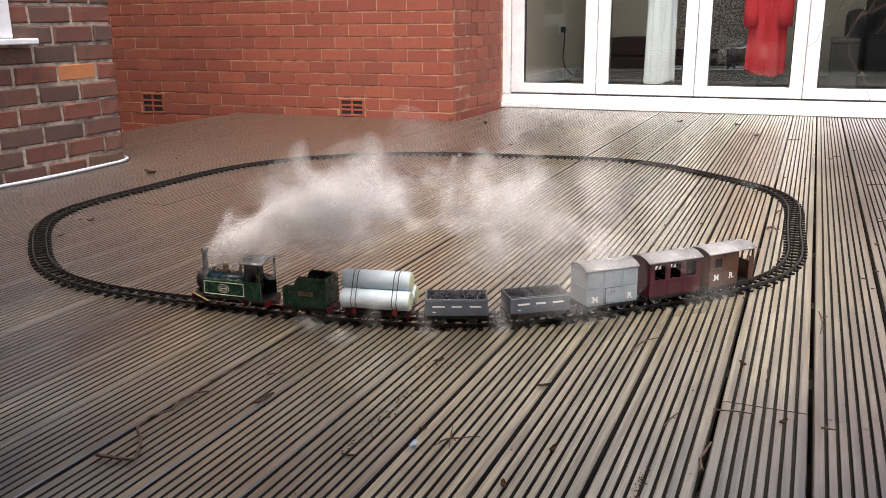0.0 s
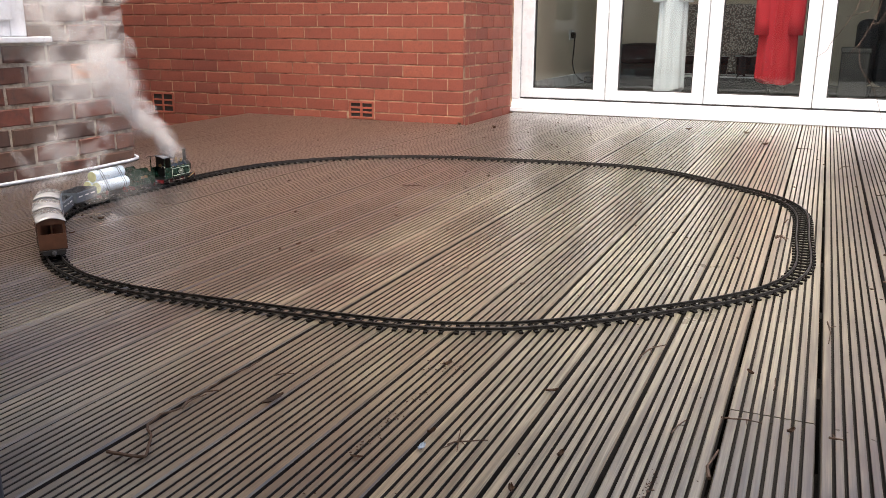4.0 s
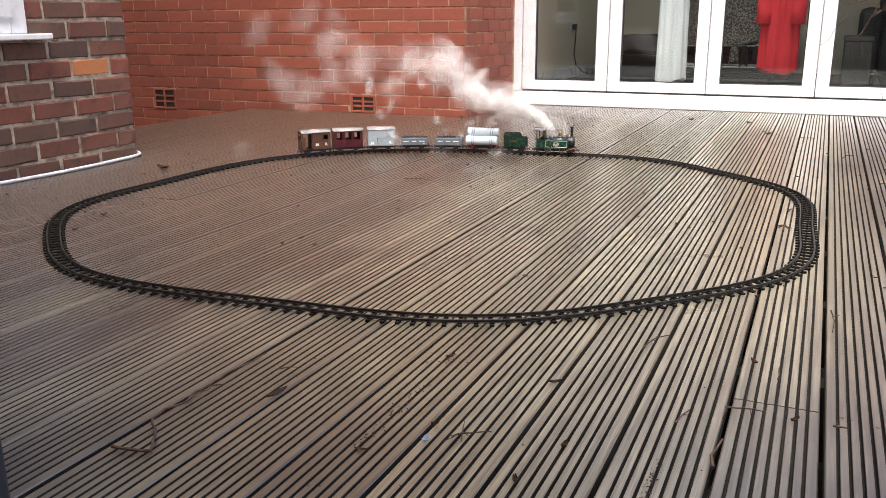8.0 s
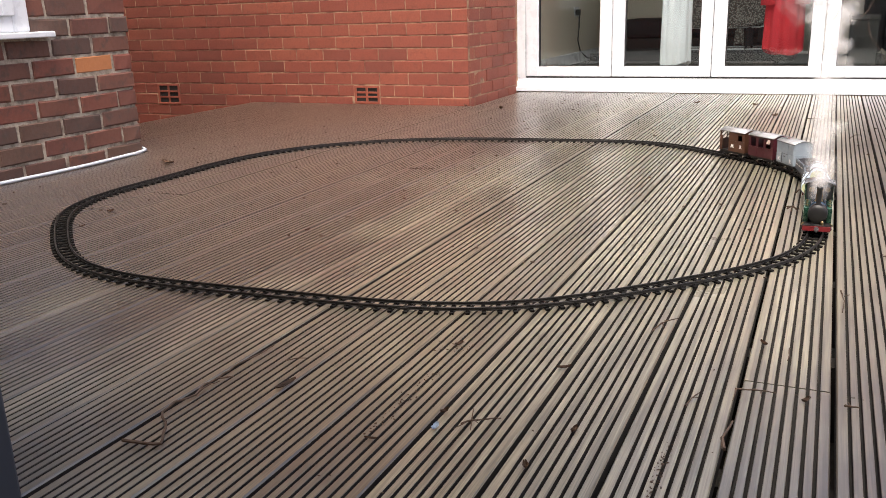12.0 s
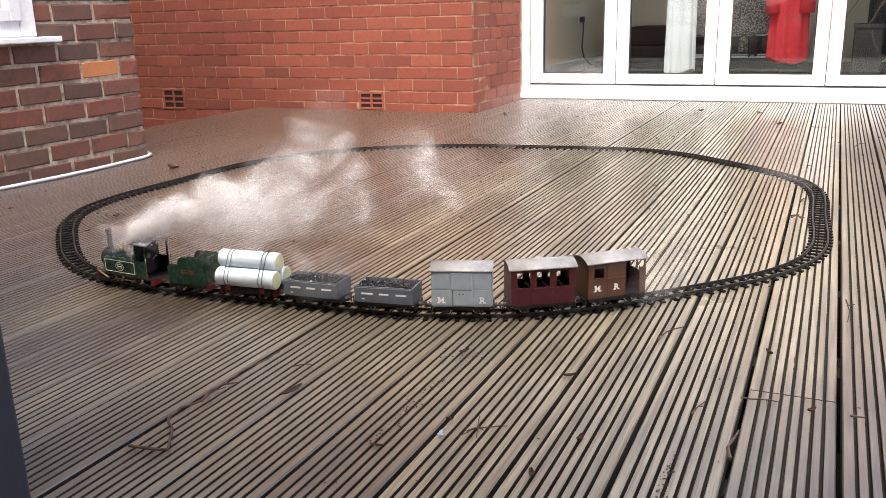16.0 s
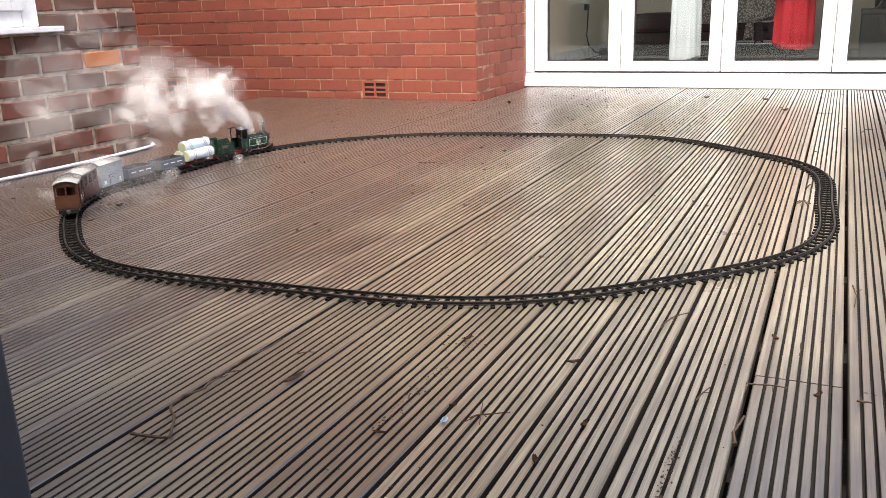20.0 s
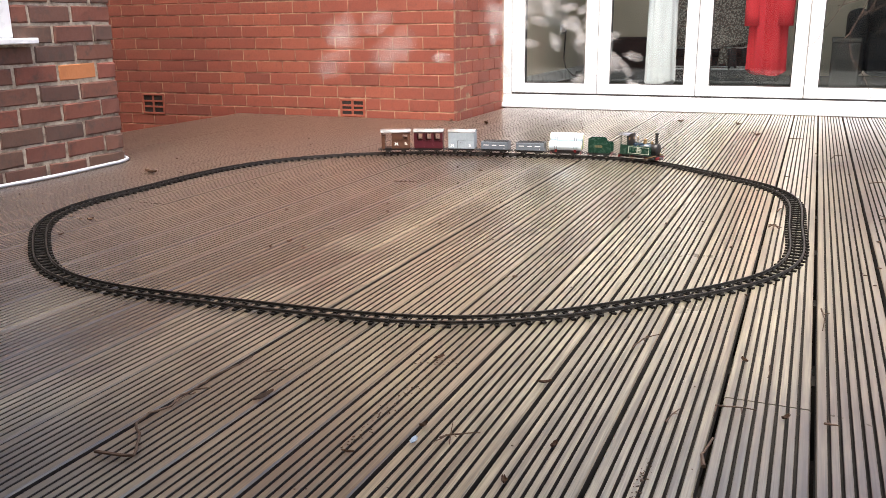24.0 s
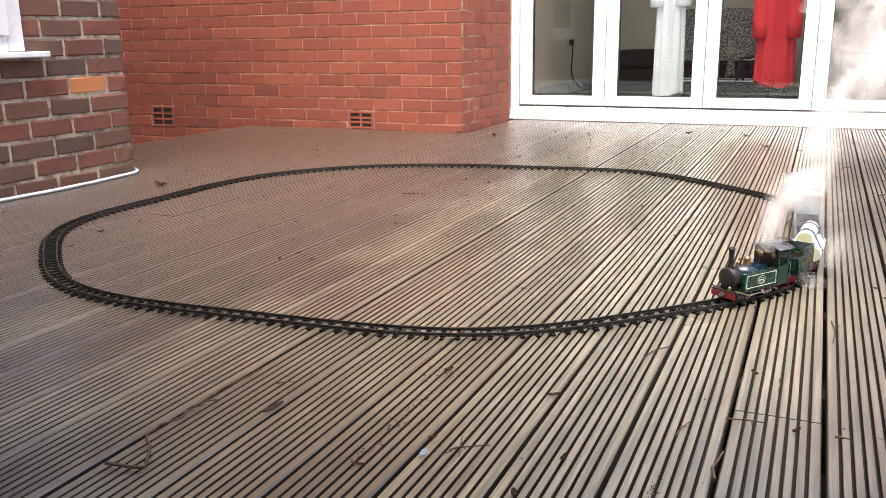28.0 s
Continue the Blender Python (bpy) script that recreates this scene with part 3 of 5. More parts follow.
def locomotive():
    v = thing("steam_locomotive", pose(0, 0, RAIL_TOP), "small dark green toy steam locomotive with side tanks", "locomotive")
    part("footplate", box(-0.093, 0.083, -0.033, 0.033, 0.0205, 0.0235, 0.0008), M_BLACK, v)
    part("frame", box(-0.088, 0.078, -0.0125, 0.0125, 0.008, 0.0205, 0.0008), M_BLACK, v)
    for way, x in ((1, 0.083), (-1, -0.093)):
        buffer_beam(v, x - way * 0.002, way, 0.032)
        coupling(v, x + way * 0.001, way)
    boiler = part("boiler", lathe(((0.004, -0.034), (0.0215, -0.034), (0.0215, 0.05)), 28, "X"), M_BOILER, v, "dark glossy boiler", True)
    boiler.matrix_basis = pose(0, 0, 0.05)
    smokebox = part("smokebox", lathe(((0.0222, 0.05), (0.0228, 0.051), (0.0228, 0.074), (0.021, 0.0765), (0.012, 0.079), (0.003, 0.08)), 28, "X"), M_BLACK, v, "black smokebox", True)
    smokebox.matrix_basis = pose(0, 0, 0.05)
    part("saddle", box(0.05, 0.074, -0.016, 0.016, 0.0235, 0.034, 0.001), M_BLACK, v)
    chimney = part("chimney", lathe(((0.0095, 0.070), (0.0068, 0.0745), (0.0058, 0.078), (0.0058, 0.109), (0.0072, 0.1105), (0.0074, 0.116), (0.0052, 0.1165), (0.0046, 0.110)), 20), M_BLACK, v, "tall black chimney", True)
    chimney.matrix_basis = pose(0.065, 0, 0)
    dome = part("dome", lathe(((0.0105, 0.0695), (0.008, 0.0725), (0.0076, 0.082), (0.0078, 0.0845), (0.006, 0.088), (0.0025, 0.09)), 20), M_BRASS, v, "brass dome", True)
    dome.matrix_basis = pose(0.014, 0, 0)
    valve = part("safety_valve", lathe(((0.0055, 0.070), (0.0045, 0.072), (0.0035, 0.078), (0.0042, 0.079), (0.0022, 0.0815)), 14), M_BRASS, v, "brass safety valve", True)
    valve.matrix_basis = pose(0.045, 0, 0)
    whistle = part("whistle", lathe(((0.0026, 0.070), (0.0026, 0.086), (0.004, 0.087), (0.004, 0.095), (0.001, 0.097)), 12), M_BRASS, v, "brass whistle", True)
    whistle.matrix_basis = pose(-0.024, 0.006, 0)
    for side in (-1, 1):
        y0, y1 = sorted((side * 0.0205, side * 0.0325))
        tank = part("side_tank", box(-0.05, 0.055, y0, y1, 0.0235, 0.0605, 0.0016), M_GREEN, v, "deep green side tank with cream lining")
        yo = side * 0.0325 - (0.0 if side > 0 else 0.0006)
        part("lining", ring_outline(-0.045, 0.05, 0.0285, 0.0565, 0.0014, yo, 0.0006), M_LINING, tank, "thin cream lining")
        badge = bmesh.new()
        n = 28
        for (ra, rb), (rc, rd) in (((0.0115, 0.0100), (0.0096, 0.0084)), ((0.0076, 0.0064), (0.0058, 0.0047))):
            outer = [badge.verts.new((ra * 1.15 * math.cos(2 * math.pi * k / n), 0, rb * math.sin(2 * math.pi * k / n))) for k in range(n)]
            inner = [badge.verts.new((rc * 1.15 * math.cos(2 * math.pi * k / n), 0, rd * math.sin(2 * math.pi * k / n))) for k in range(n)]
            for k in range(n):
                badge.faces.new((outer[k], outer[(k + 1) % n], inner[(k + 1) % n], inner[k]))
        bmesh.ops.solidify(badge, geom=badge.faces[:], thickness=0.0005)
        add_box(badge, -0.006, 0.006, -0.0003, 0.0003, -0.0012, 0.0012)
        b = part("badge", badge, M_LINING, tank, "round cream badge")
        b.matrix_basis = pose(0.0025, side * 0.0331, 0.0425)
        for fx in (-0.03, -0.005, 0.025):
            part("tank_filler", tube(0.0035, 0.003, (fx, side * 0.0265, 0.0605), (fx, side * 0.0265, 0.063), 12), M_BRASS, tank)
        # cab side: low sheet and two posts with a window between
        cab = box(-0.084, -0.05, min(side * 0.031, side * 0.033), max(side * 0.031, side * 0.033), 0.0235, 0.062)
        add_box(cab, -0.054, -0.05, min(side * 0.031, side * 0.033), max(side * 0.031, side * 0.033), 0.062, 0.1)
        add_box(cab, -0.084, -0.08, min(side * 0.031, side * 0.033), max(side * 0.031, side * 0.033), 0.062, 0.1)
        part("cab_side", cab, M_GREEN, v)
        part("handrail", sweep([(-0.087, side * 0.034, 0.03), (-0.087, side * 0.0355, 0.04), (-0.087, side * 0.0355, 0.066), (-0.084, side * 0.034, 0.07)], 0.0008), M_STEEL, v, "thin steel handrail")
        part("steam_pipe", sweep([(0.082, side * 0.030, 0.028), (0.07, side * 0.034, 0.0235), (0.045, side * 0.0355, 0.0145), (0.038, side * 0.036, 0.0125)], 0.0017, 8), M_BRASS, v, "bright brass pipe")
        cyl = tube(0.0065, 0.0065, (0.05, side * 0.0275, 0.0135), (0.074, side * 0.0275, 0.0135), 16)
        add_tube(cyl, 0.0072, 0.0072, (0.049, side * 0.0275, 0.0135), (0.0515, side * 0.0275, 0.0135), 16)
        add_tube(cyl, 0.0072, 0.0072, (0.0725, side * 0.0275, 0.0135), (0.075, side * 0.0275, 0.0135), 16)
        part("cylinder", cyl, M_BLACK, v, "", True)
        rod = box(-0.04, 0.03, min(side * 0.0262, side * 0.028), max(side * 0.0262, side * 0.028), 0.0095, 0.0125, 0.0005)
        add_tube(rod, 0.0028, 0.0028, (-0.036, side * 0.0258, 0.011), (-0.036, side * 0.029, 0.011), 10)
        add_tube(rod, 0.0028, 0.0028, (0.026, side * 0.0258, 0.011), (0.026, side * 0.029, 0.011), 10)
        add_tube(rod, 0.0012, 0.0012, (0.026, side * 0.0285, 0.0115), (0.05, side * 0.0275, 0.0135), 8)
        part("coupling_rod", rod, M_STEEL, v, "steel coupling rod")
        part("step", box(-0.086, -0.072, min(side * 0.03, side * 0.035), max(side * 0.03, side * 0.035), 0.008, 0.0105, 0.0005), M_BLACK, v)
    front = slab([(-0.033, 0.0605), (0.033, 0.0605), (0.033, 0.1), (0.02, 0.106), (-0.02, 0.106), (-0.033, 0.1)], "X", -0.0535, -0.051)
    part("cab_front", front, M_BLACK, v)
    for y in (-0.019, 0.019):
        pane = part("spectacle", tube(0.0065, 0.0065, (-0.0505, y, 0.086), (-0.0498, y, 0.086), 18), M_BRASS, v, "brass window ring")
    roof = part("cab_roof", arched_roof(-0.096, -0.044, 0.038, 0.1015, 0.0085, 0.0016), plain("grey gloss painted roof", (0.14, 0.145, 0.16), 0.16, 0, 0.2, 60), v, "glossy grey curved cab roof", True)
    part("backhead", tube(0.019, 0.019, (-0.062, 0, 0.046), (-0.0535, 0, 0.046), 24), M_BLACK, v)
    gauge = part("gauge", tube(0.006, 0.006, (-0.0645, 0.006, 0.069), (-0.0615, 0.006, 0.069), 18), M_BRASS, v, "brass pressure gauge")
    part("regulator", sweep([(-0.0635, -0.004, 0.056), (-0.071, -0.006, 0.066), (-0.073, -0.012, 0.067)], 0.0012), M_STEEL, v)
    for x in (-0.036, 0.026):
        wheelset(v, x, M_RED, 8, WHEEL_R)
    lamp = lathe(((0.004, 0), (0.004, 0.007), (0.0028, 0.009), (0.001, 0.0105)), 12)
    l = part("headlamp", lamp, M_BRASS, v, "small brass lamp", True)
    l.matrix_basis = pose(0.078, 0.012, 0.0235)
    return v


def tender():
    v = thing("tender", pose(0, 0, RAIL_TOP), "dark green open tender coupled behind the locomotive", "tender")
    L = 0.096
    underframe(v, L, 0.05, 0.026)
    prof = [(-L / 2, 0.0215), (L / 2, 0.0215), (L / 2, 0.058), (L / 2 - 0.007, 0.064), (0.022, 0.064), (0.017, 0.076), (0.010, 0.081), (-L / 2, 0.081)]
    for side in (-1, 1):
        s = part("tender_side", slab(prof, "Y", side * 0.0295 - 0.0012, side * 0.0295 + 0.0012), M_GREEN, v)
        plate = part("nameplate", box(-0.02, 0.012, min(side * 0.0307, side * 0.0316), max(side * 0.0307, side * 0.0316), 0.044, 0.053, 0.0003), M_BRASS, s, "small brass plate")
        bars = bmesh.new()
        for z in (0.0462, 0.0497):
            add_box(bars, -0.016, 0.008, min(side * 0.0316, side * 0.0319), max(side * 0.0316, side * 0.0319), z, z + 0.0016)
        part("plate_bars", bars, M_BLACK, plate)
    part("tender_end", box(-L / 2, -L / 2 + 0.002, -0.0283, 0.0283, 0.0215, 0.081), M_GREEN, v)
    part("tender_front", box(L / 2 - 0.016, L / 2 - 0.014, -0.0283, 0.0283, 0.0215, 0.058), M_GREEN, v)
    part("tank_top", box(-L / 2 + 0.002, L / 2 - 0.016, -0.0283, 0.0283, 0.05, 0.053), M_BLACK, v)
    part("filler", tube(0.008, 0.008, (-0.03, 0, 0.053), (-0.03, 0, 0.06), 16), M_BRASS, v)
    return v


def log_wagon():
    v = thing("log_wagon", pose(0, 0, RAIL_TOP), "flat wagon chained with three pale birch logs", "wagon")
    underframe(v, 0.124, 0.068)
    part("bolster_deck", box(-0.062, 0.062, -0.03, 0.03, 0.0215, 0.0255, 0.0008), M_BLACK, v)
    for k, (y, z, r) in enumerate(((-0.0195, 0.0455, 0.0198), (0.0195, 0.0455, 0.0196), (0.0, 0.0795, 0.0196))):
        rnd = random.Random(k)
        rings = [(r * 0.93, -0.0695), (r * 1.0, -0.068)] + [(r * (1 + rnd.uniform(-0.025, 0.02)), x / 100) for x in range(-6, 7, 1)] + [(r, 0.068), (r * 0.93, 0.0695)]
        log = part("log", lathe(rings, 26, "X"), M_LOG, v, "pale birch log", True)
        log.matrix_basis = pose(0.002 * (k - 1), y, z, 40 * k)
        for way in (-1, 1):
            part("sawn_end", tube(r * 0.9, r * 0.9, (way * 0.0692, 0, 0), (way * 0.0703, 0, 0), 22), M_LOG_END, log, "yellow-green sawn log end")
    for x in (-0.046, -0.037, 0.037, 0.046):
        pts = []
        for a in range(-50, 231, 10):
            ca, sa = math.cos(radians(a)), math.sin(radians(a))
            y, z = (0.0195 + 0.0207 * ca, 0.0455 + 0.0207 * sa) if a < 15 else ((-0.0195 + 0.0207 * ca, 0.0455 + 0.0207 * sa) if a > 165 else (0.0206 * ca, 0.0795 + 0.0206 * sa))
            pts.append((x, y, z))
        part("chain", sweep(pts, 0.0009, 6), M_STRAP, v, "thin dark chain round the logs")
    for x in (-0.0415, 0.0415):
        for side in (-1, 1):
            part("stanchion", box(x - 0.005, x + 0.005, side * 0.033 - 0.002, side * 0.033 + 0.002, 0.0185, 0.031, 0.0008), M_RED, v, "short red stanchion")
    return v


def coal_wagon(seed):
    v = thing("coal_wagon", pose(0, 0, RAIL_TOP), "low slate-grey open wagon heaped with black coal", "wagon", "coal wagons of the train")
    L, H = 0.122, 0.03
    underframe(v, L, 0.062)
    part("wagon_floor", box(-L / 2, L / 2, -0.030, 0.030, 0.0215, 0.0245), M_SLATE, v)
    for side in (-1, 1):
        s = part("wagon_side", box(-L / 2, L / 2, side * 0.0305 - 0.0015, side * 0.0305 + 0.0015, 0.0215, 0.0545, 0.0006), M_SLATE, v)
        part("plank_line", box(-L / 2 + 0.002, L / 2 - 0.002, side * 0.0322 - 0.0003, side * 0.0322 + 0.0003, 0.0512, 0.0524), M_GREY, s)
        for x0, x1 in ((-0.048, -0.026), (-0.011, 0.009), (0.022, 0.046)):
            bm = bmesh.new()
            add_box(bm, x0, x1, side * 0.0322 - 0.0003, side * 0.0322 + 0.0003, 0.038, 0.0415)
            part("painted_bar", bm, M_WHITE, s, "illegible white lettering bar")
        part("painted_bar", box(0.04, 0.046, side * 0.0322 - 0.0003, side * 0.0322 + 0.0003, 0.0275, 0.0295), M_WHITE, s)
    for way in (-1, 1):
        part("wagon_end", box(way * (L / 2 - 0.0015) - 0.0015, way * (L / 2 - 0.0015) + 0.0015, -0.029, 0.029, 0.0245, 0.0545, 0.0006), M_SLATE, v)
    rnd = random.Random(seed)
    bm = box(-L / 2 + 0.003, L / 2 - 0.003, -0.029, 0.029, 0.0245, 0.049)
    for k in range(330):
        x, y = rnd.uniform(-L / 2 + 0.006, L / 2 - 0.006), rnd.uniform(-0.0265, 0.0265)
        z = 0.0505 + 0.0045 * (1 - (y / 0.03) ** 2) * (1 - (2 * x / L) ** 4) + rnd.uniform(-0.001, 0.0022)
        s = rnd.uniform(0.0018, 0.0038)
        got = bmesh.ops.create_icosphere(bm, subdivisions=1, radius=s)["verts"]
        m = pose(x, y, z, rnd.uniform(0, 360), rnd.uniform(0, 360), rnd.uniform(0, 360)) @ Matrix.Diagonal((1.4, rnd.uniform(0.6, 1), rnd.uniform(0.5, 0.9), 1))
        for p in got:
            p.co = m @ (p.co * rnd.uniform(0.7, 1.15))
    tagged(part("coal", bm, M_COAL, v, "heap of black coal"), kind="stuff")
    return v


def goods_van():
    v = thing("goods_van", pose(0, 0, RAIL_TOP), "light grey boxy goods van with pale curved roof", "wagon")
    L, W, Z0, Z1 = 0.118, 0.0315, 0.0215, 0.093
    underframe(v, L, 0.062)
    part("van_floor", box(-L / 2, L / 2, -W, W, 0.0205, 0.0235), M_BLACK, v)
    for way in (-1, 1):
        e = part("van_end", gable(way * (L / 2 - 0.001), W, Z0, Z1, 0.0095, 0.002), M_GREY, v)
        part("end_rail", box(way * (L / 2 + 0.0004) - 0.0005, way * (L / 2 + 0.0004) + 0.0005, -W, W, 0.056, 0.0585), M_GREY, e)
    for side in (-1, 1):
        s = part("van_side", box(-L / 2 + 0.002, L / 2 - 0.002, side * W - 0.001, side * W + 0.001, Z0, Z1), M_GREY, v)
        y = side * (W + 0.0015)
        for x0, x1, z0, z1 in ((-0.057, -0.023, 0.025, 0.055), (-0.057, -0.023, 0.058, 0.090), (0.023, 0.057, 0.025, 0.055), (0.023, 0.057, 0.058, 0.090)):
            part("panel", box(x0, x1, y - 0.0006, y + 0.0006, z0, z1, 0.0004), M_GREY, s)
        door = part("van_door", box(-0.0205, 0.0205, y - 0.0008, y + 0.0012, 0.024, 0.0895, 0.0006), M_GREY, v)
        bar = bmesh.new()
        add_box(bar, -0.02, 0.02, y + side * 0.0012 - 0.0004, y + side * 0.0012 + 0.0004, 0.0555, 0.057)
        add_box(bar, side * 0.017 - 0.001, side * 0.017 + 0.001, y + side * 0.0016 - 0.0006, y + side * 0.0016 + 0.0006, 0.024, 0.056)
        for x in (-0.003, 0.004):
            add_box(bar, x - 0.0014, x + 0.0014, y + side * 0.0016 - 0.0006, y + side * 0.0016 + 0.0006, 0.046, 0.049)
        part("door_bar", bar, M_STRAP, door, "dark door bar and latch")
        for ch, x in (("M", -0.04), ("R", 0.04)):
            letter(ch, 0.017, M_WHITE, s, pose(x * -side, y + side * 0.0008, 0.029, 90, 0, 0 if side < 0 else 180))
    part("van_roof", arched_roof(-L / 2 - 0.0025, L / 2 + 0.0025, W + 0.003, Z1 + 0.0012, 0.0105, 0.002), M_ROOF, v, "pale curved roof", True)
    return v


def coach():
    v = thing("passenger_coach", pose(0, 0, RAIL_TOP), "dark crimson open-windowed coach with pale curved roof", "coach")
    L, W, Z0, Z1 = 0.128, 0.0315, 0.0215, 0.093
    underframe(v, L, 0.07)
    part("coach_floor", box(-L / 2, L / 2, -W, W, 0.0205, 0.0235), M_BLACK, v)
    holes = [(-0.052, -0.026, 0.056, 0.087), (-0.013, 0.013, 0.056, 0.087), (0.026, 0.052, 0.056, 0.087)]
    for side in (-1, 1):
        s = part("coach_side", panel_with_holes(-L / 2, L / 2, Z0, Z1, side * W - 0.001, 0.002, holes), M_MAROON, v)
        for x in (-0.019, 0.019):
            part("beading", box(x - 0.0007, x + 0.0007, side * (W + 0.0013) - 0.0005, side * (W + 0.0013) + 0.0005, 0.023, 0.0515), M_MAROON, s)
        part("waist_rail", box(-L / 2, L / 2, side * (W + 0.0013) - 0.0006, side * (W + 0.0013) + 0.0006, 0.052, 0.0545), M_MAROON, s)
    for way in (-1, 1):
        part("coach_end", gable(way * (L / 2 - 0.001), W, Z0, Z1, 0.0095, 0.002), M_MAROON, v)
    for x in (-0.045, -0.012, 0.021, 0.045):
        part("seat", box(x - 0.004, x + 0.004, -W + 0.003, W - 0.003, 0.0235, 0.05, 0.001), M_INSIDE, v)
    part("coach_roof", arched_roof(-L / 2 - 0.004, L / 2 + 0.004, W + 0.0035, Z1 + 0.0012, 0.0105, 0.002), M_ROOF, v, "pale curved roof", True)
    return v


def brake_van():
    v = thing("brake_van", pose(0, 0, RAIL_TOP), "brown brake van with an open rear veranda", "wagon")
    L, W, Z0, Z1 = 0.128, 0.0315, 0.0215, 0.093
    underframe(v, L, 0.07)
    part("van_floor", box(-L / 2, L / 2, -W, W, 0.0205, 0.0235), M_BLACK, v)
    cab0 = -0.018
    for side in (-1, 1):
        s = part("cabin_side", panel_with_holes(cab0, L / 2, Z0, Z1, side * W - 0.001, 0.002, [(0.03, 0.052, 0.063, 0.083)]), M_BROWN, v)
        part("window_frame", ring_outline(0.0285, 0.0535, 0.0615, 0.0845, 0.0018, side * (W + 0.0012) - 0.0005, 0.001), M_BROWN, s)
        for x in (0.022,):
            part("beading", box(x - 0.0007, x + 0.0007, side * (W + 0.0013) - 0.0005, side * (W + 0.0013) + 0.0005, 0.023, 0.09), M_BROWN, s)
        part("waist_rail", box(cab0, L / 2, side * (W + 0.0013) - 0.0006, side * (W + 0.0013) + 0.0006, 0.0585, 0.0606), M_BROWN, s)
        for ch, x in (("M", 0.044), ("R", 0.002)):
            letter(ch, 0.017, M_WHITE, s, pose(x if side > 0 else 0.046 - x, side * (W + 0.0012), 0.036, 90, 0, 0 if side < 0 else 180))
        low = box(-L / 2, -0.05, side * W - 0.001, side * W + 0.001, Z0, 0.076)
        add_box(low, -L / 2, -L / 2 + 0.004, side * W - 0.001, side * W + 0.001, 0.076, Z1)
        part("veranda_side", low, M_BROWN, v)
        part("grab_rail", sweep([(-0.049, side * (W + 0.001), 0.03), (-0.047, side * (W + 0.003), 0.034), (-0.047, side * (W + 0.003), 0.075), (-0.049, side * (W + 0.001), 0.079)], 0.0008), M_BLACK, v)
    part("cabin_end", gable(L / 2 - 0.001, W, Z0, Z1, 0.0095, 0.002), M_BROWN, v)
    wall = bmesh.new()
    add_box(wall, cab0 - 0.001, cab0 + 0.001, -W, -0.008, Z0, Z1 + 0.004)
    add_box(wall, cab0 - 0.001, cab0 + 0.001, 0.008, W, Z0, Z1 + 0.004)
    add_box(wall, cab0 - 0.001, cab0 + 0.001, -0.008, 0.008, 0.084, Z1 + 0.008)
    part("bulkhead", wall, M_BROWN, v)
    end = box(-L / 2, -L / 2 + 0.002, -W + 0.001, W - 0.001, Z0, 0.062)
    add_box(end, -L / 2, -L / 2 + 0.002, -W + 0.001, -W + 0.005, 0.062, Z1 + 0.002)
    add_box(end, -L / 2, -L / 2 + 0.002, W - 0.005, W - 0.001, 0.062, Z1 + 0.002)
    add_box(end, -L / 2, -L / 2 + 0.002, -0.0015, 0.0015, 0.062, Z1 + 0.009)
    part("veranda_end", end, M_BROWN, v)
    part("end_fascia", gable(-L / 2 + 0.001, W, 0.087, Z1, 0.0095, 0.0022), M_BROWN, v)
    part("van_roof", arched_roof(-L / 2 - 0.0035, L / 2 + 0.0035, W + 0.0035, Z1 + 0.0012, 0.0105, 0.002), M_ROOF, v, "pale curved roof", True)
    return v


LOCO = locomotive()
TENDER = tender()
LOGS = log_wagon()
COAL_A, COAL_B = coal_wagon(3), coal_wagon(8)
VAN = goods_van()
COACH = coach()
BRAKE = brake_van()
# each vehicle, its distance behind the chimney, and half its wheelbase
TRAIN = ((LOCO, 0.065, 0.031), (TENDER, 0.247, 0.025), (LOGS, 0.395, 0.034), (COAL_A, 0.55, 0.031), (COAL_B, 0.708, 0.031), (VAN, 0.86, 0.031), (COACH, 1.012, 0.035), (BRAKE, 1.162, 0.035))

# ---- fittings on the walls ----
def air_brick(x0, x1, z0, z1):
    v = thing("air_brick", pose(x0, 0.0, z0), "terracotta air brick with six slots in the house wall", "air brick", "air bricks of the house wall")
    w, h = x1 - x0, z1 - z0
    bm = bmesh.new()
    rim = 0.014
    add_box(bm, 0, w, -0.003, 0.003, 0, rim, 0.0015)
    add_box(bm, 0, w, -0.003, 0.003, h - rim, h, 0.0015)
    add_box(bm, 0, rim, -0.003, 0.003, rim, h - rim)
    add_box(bm, w - rim, w, -0.003, 0.003, rim, h - rim)
    add_box(bm, w / 2 - 0.007, w / 2 + 0.007, -0.003, 0.003, rim, h - rim)
    part("rim", bm, M_VENT, v)
    pitch = (h - 2 * rim) / 3
    for k in range(1, 3):
        part("bar", box(rim, w - rim, -0.002, 0.0025, rim + k * pitch - 0.006, rim + k * pitch + 0.006, 0.001), M_VENT, v)
    # thin near-black slab gives the slots their shade by colour
    part("dark_slab", box(0.004, w - 0.004, 0.0022, 0.0038, 0.004, h - 0.004), M_INSIDE, v, "dark slab painted as the shade in the slots")
    return v


air_brick(-0.793, -0.612, 0.0, 0.113)
air_brick(-2.42, -2.222, -0.032, 0.113)

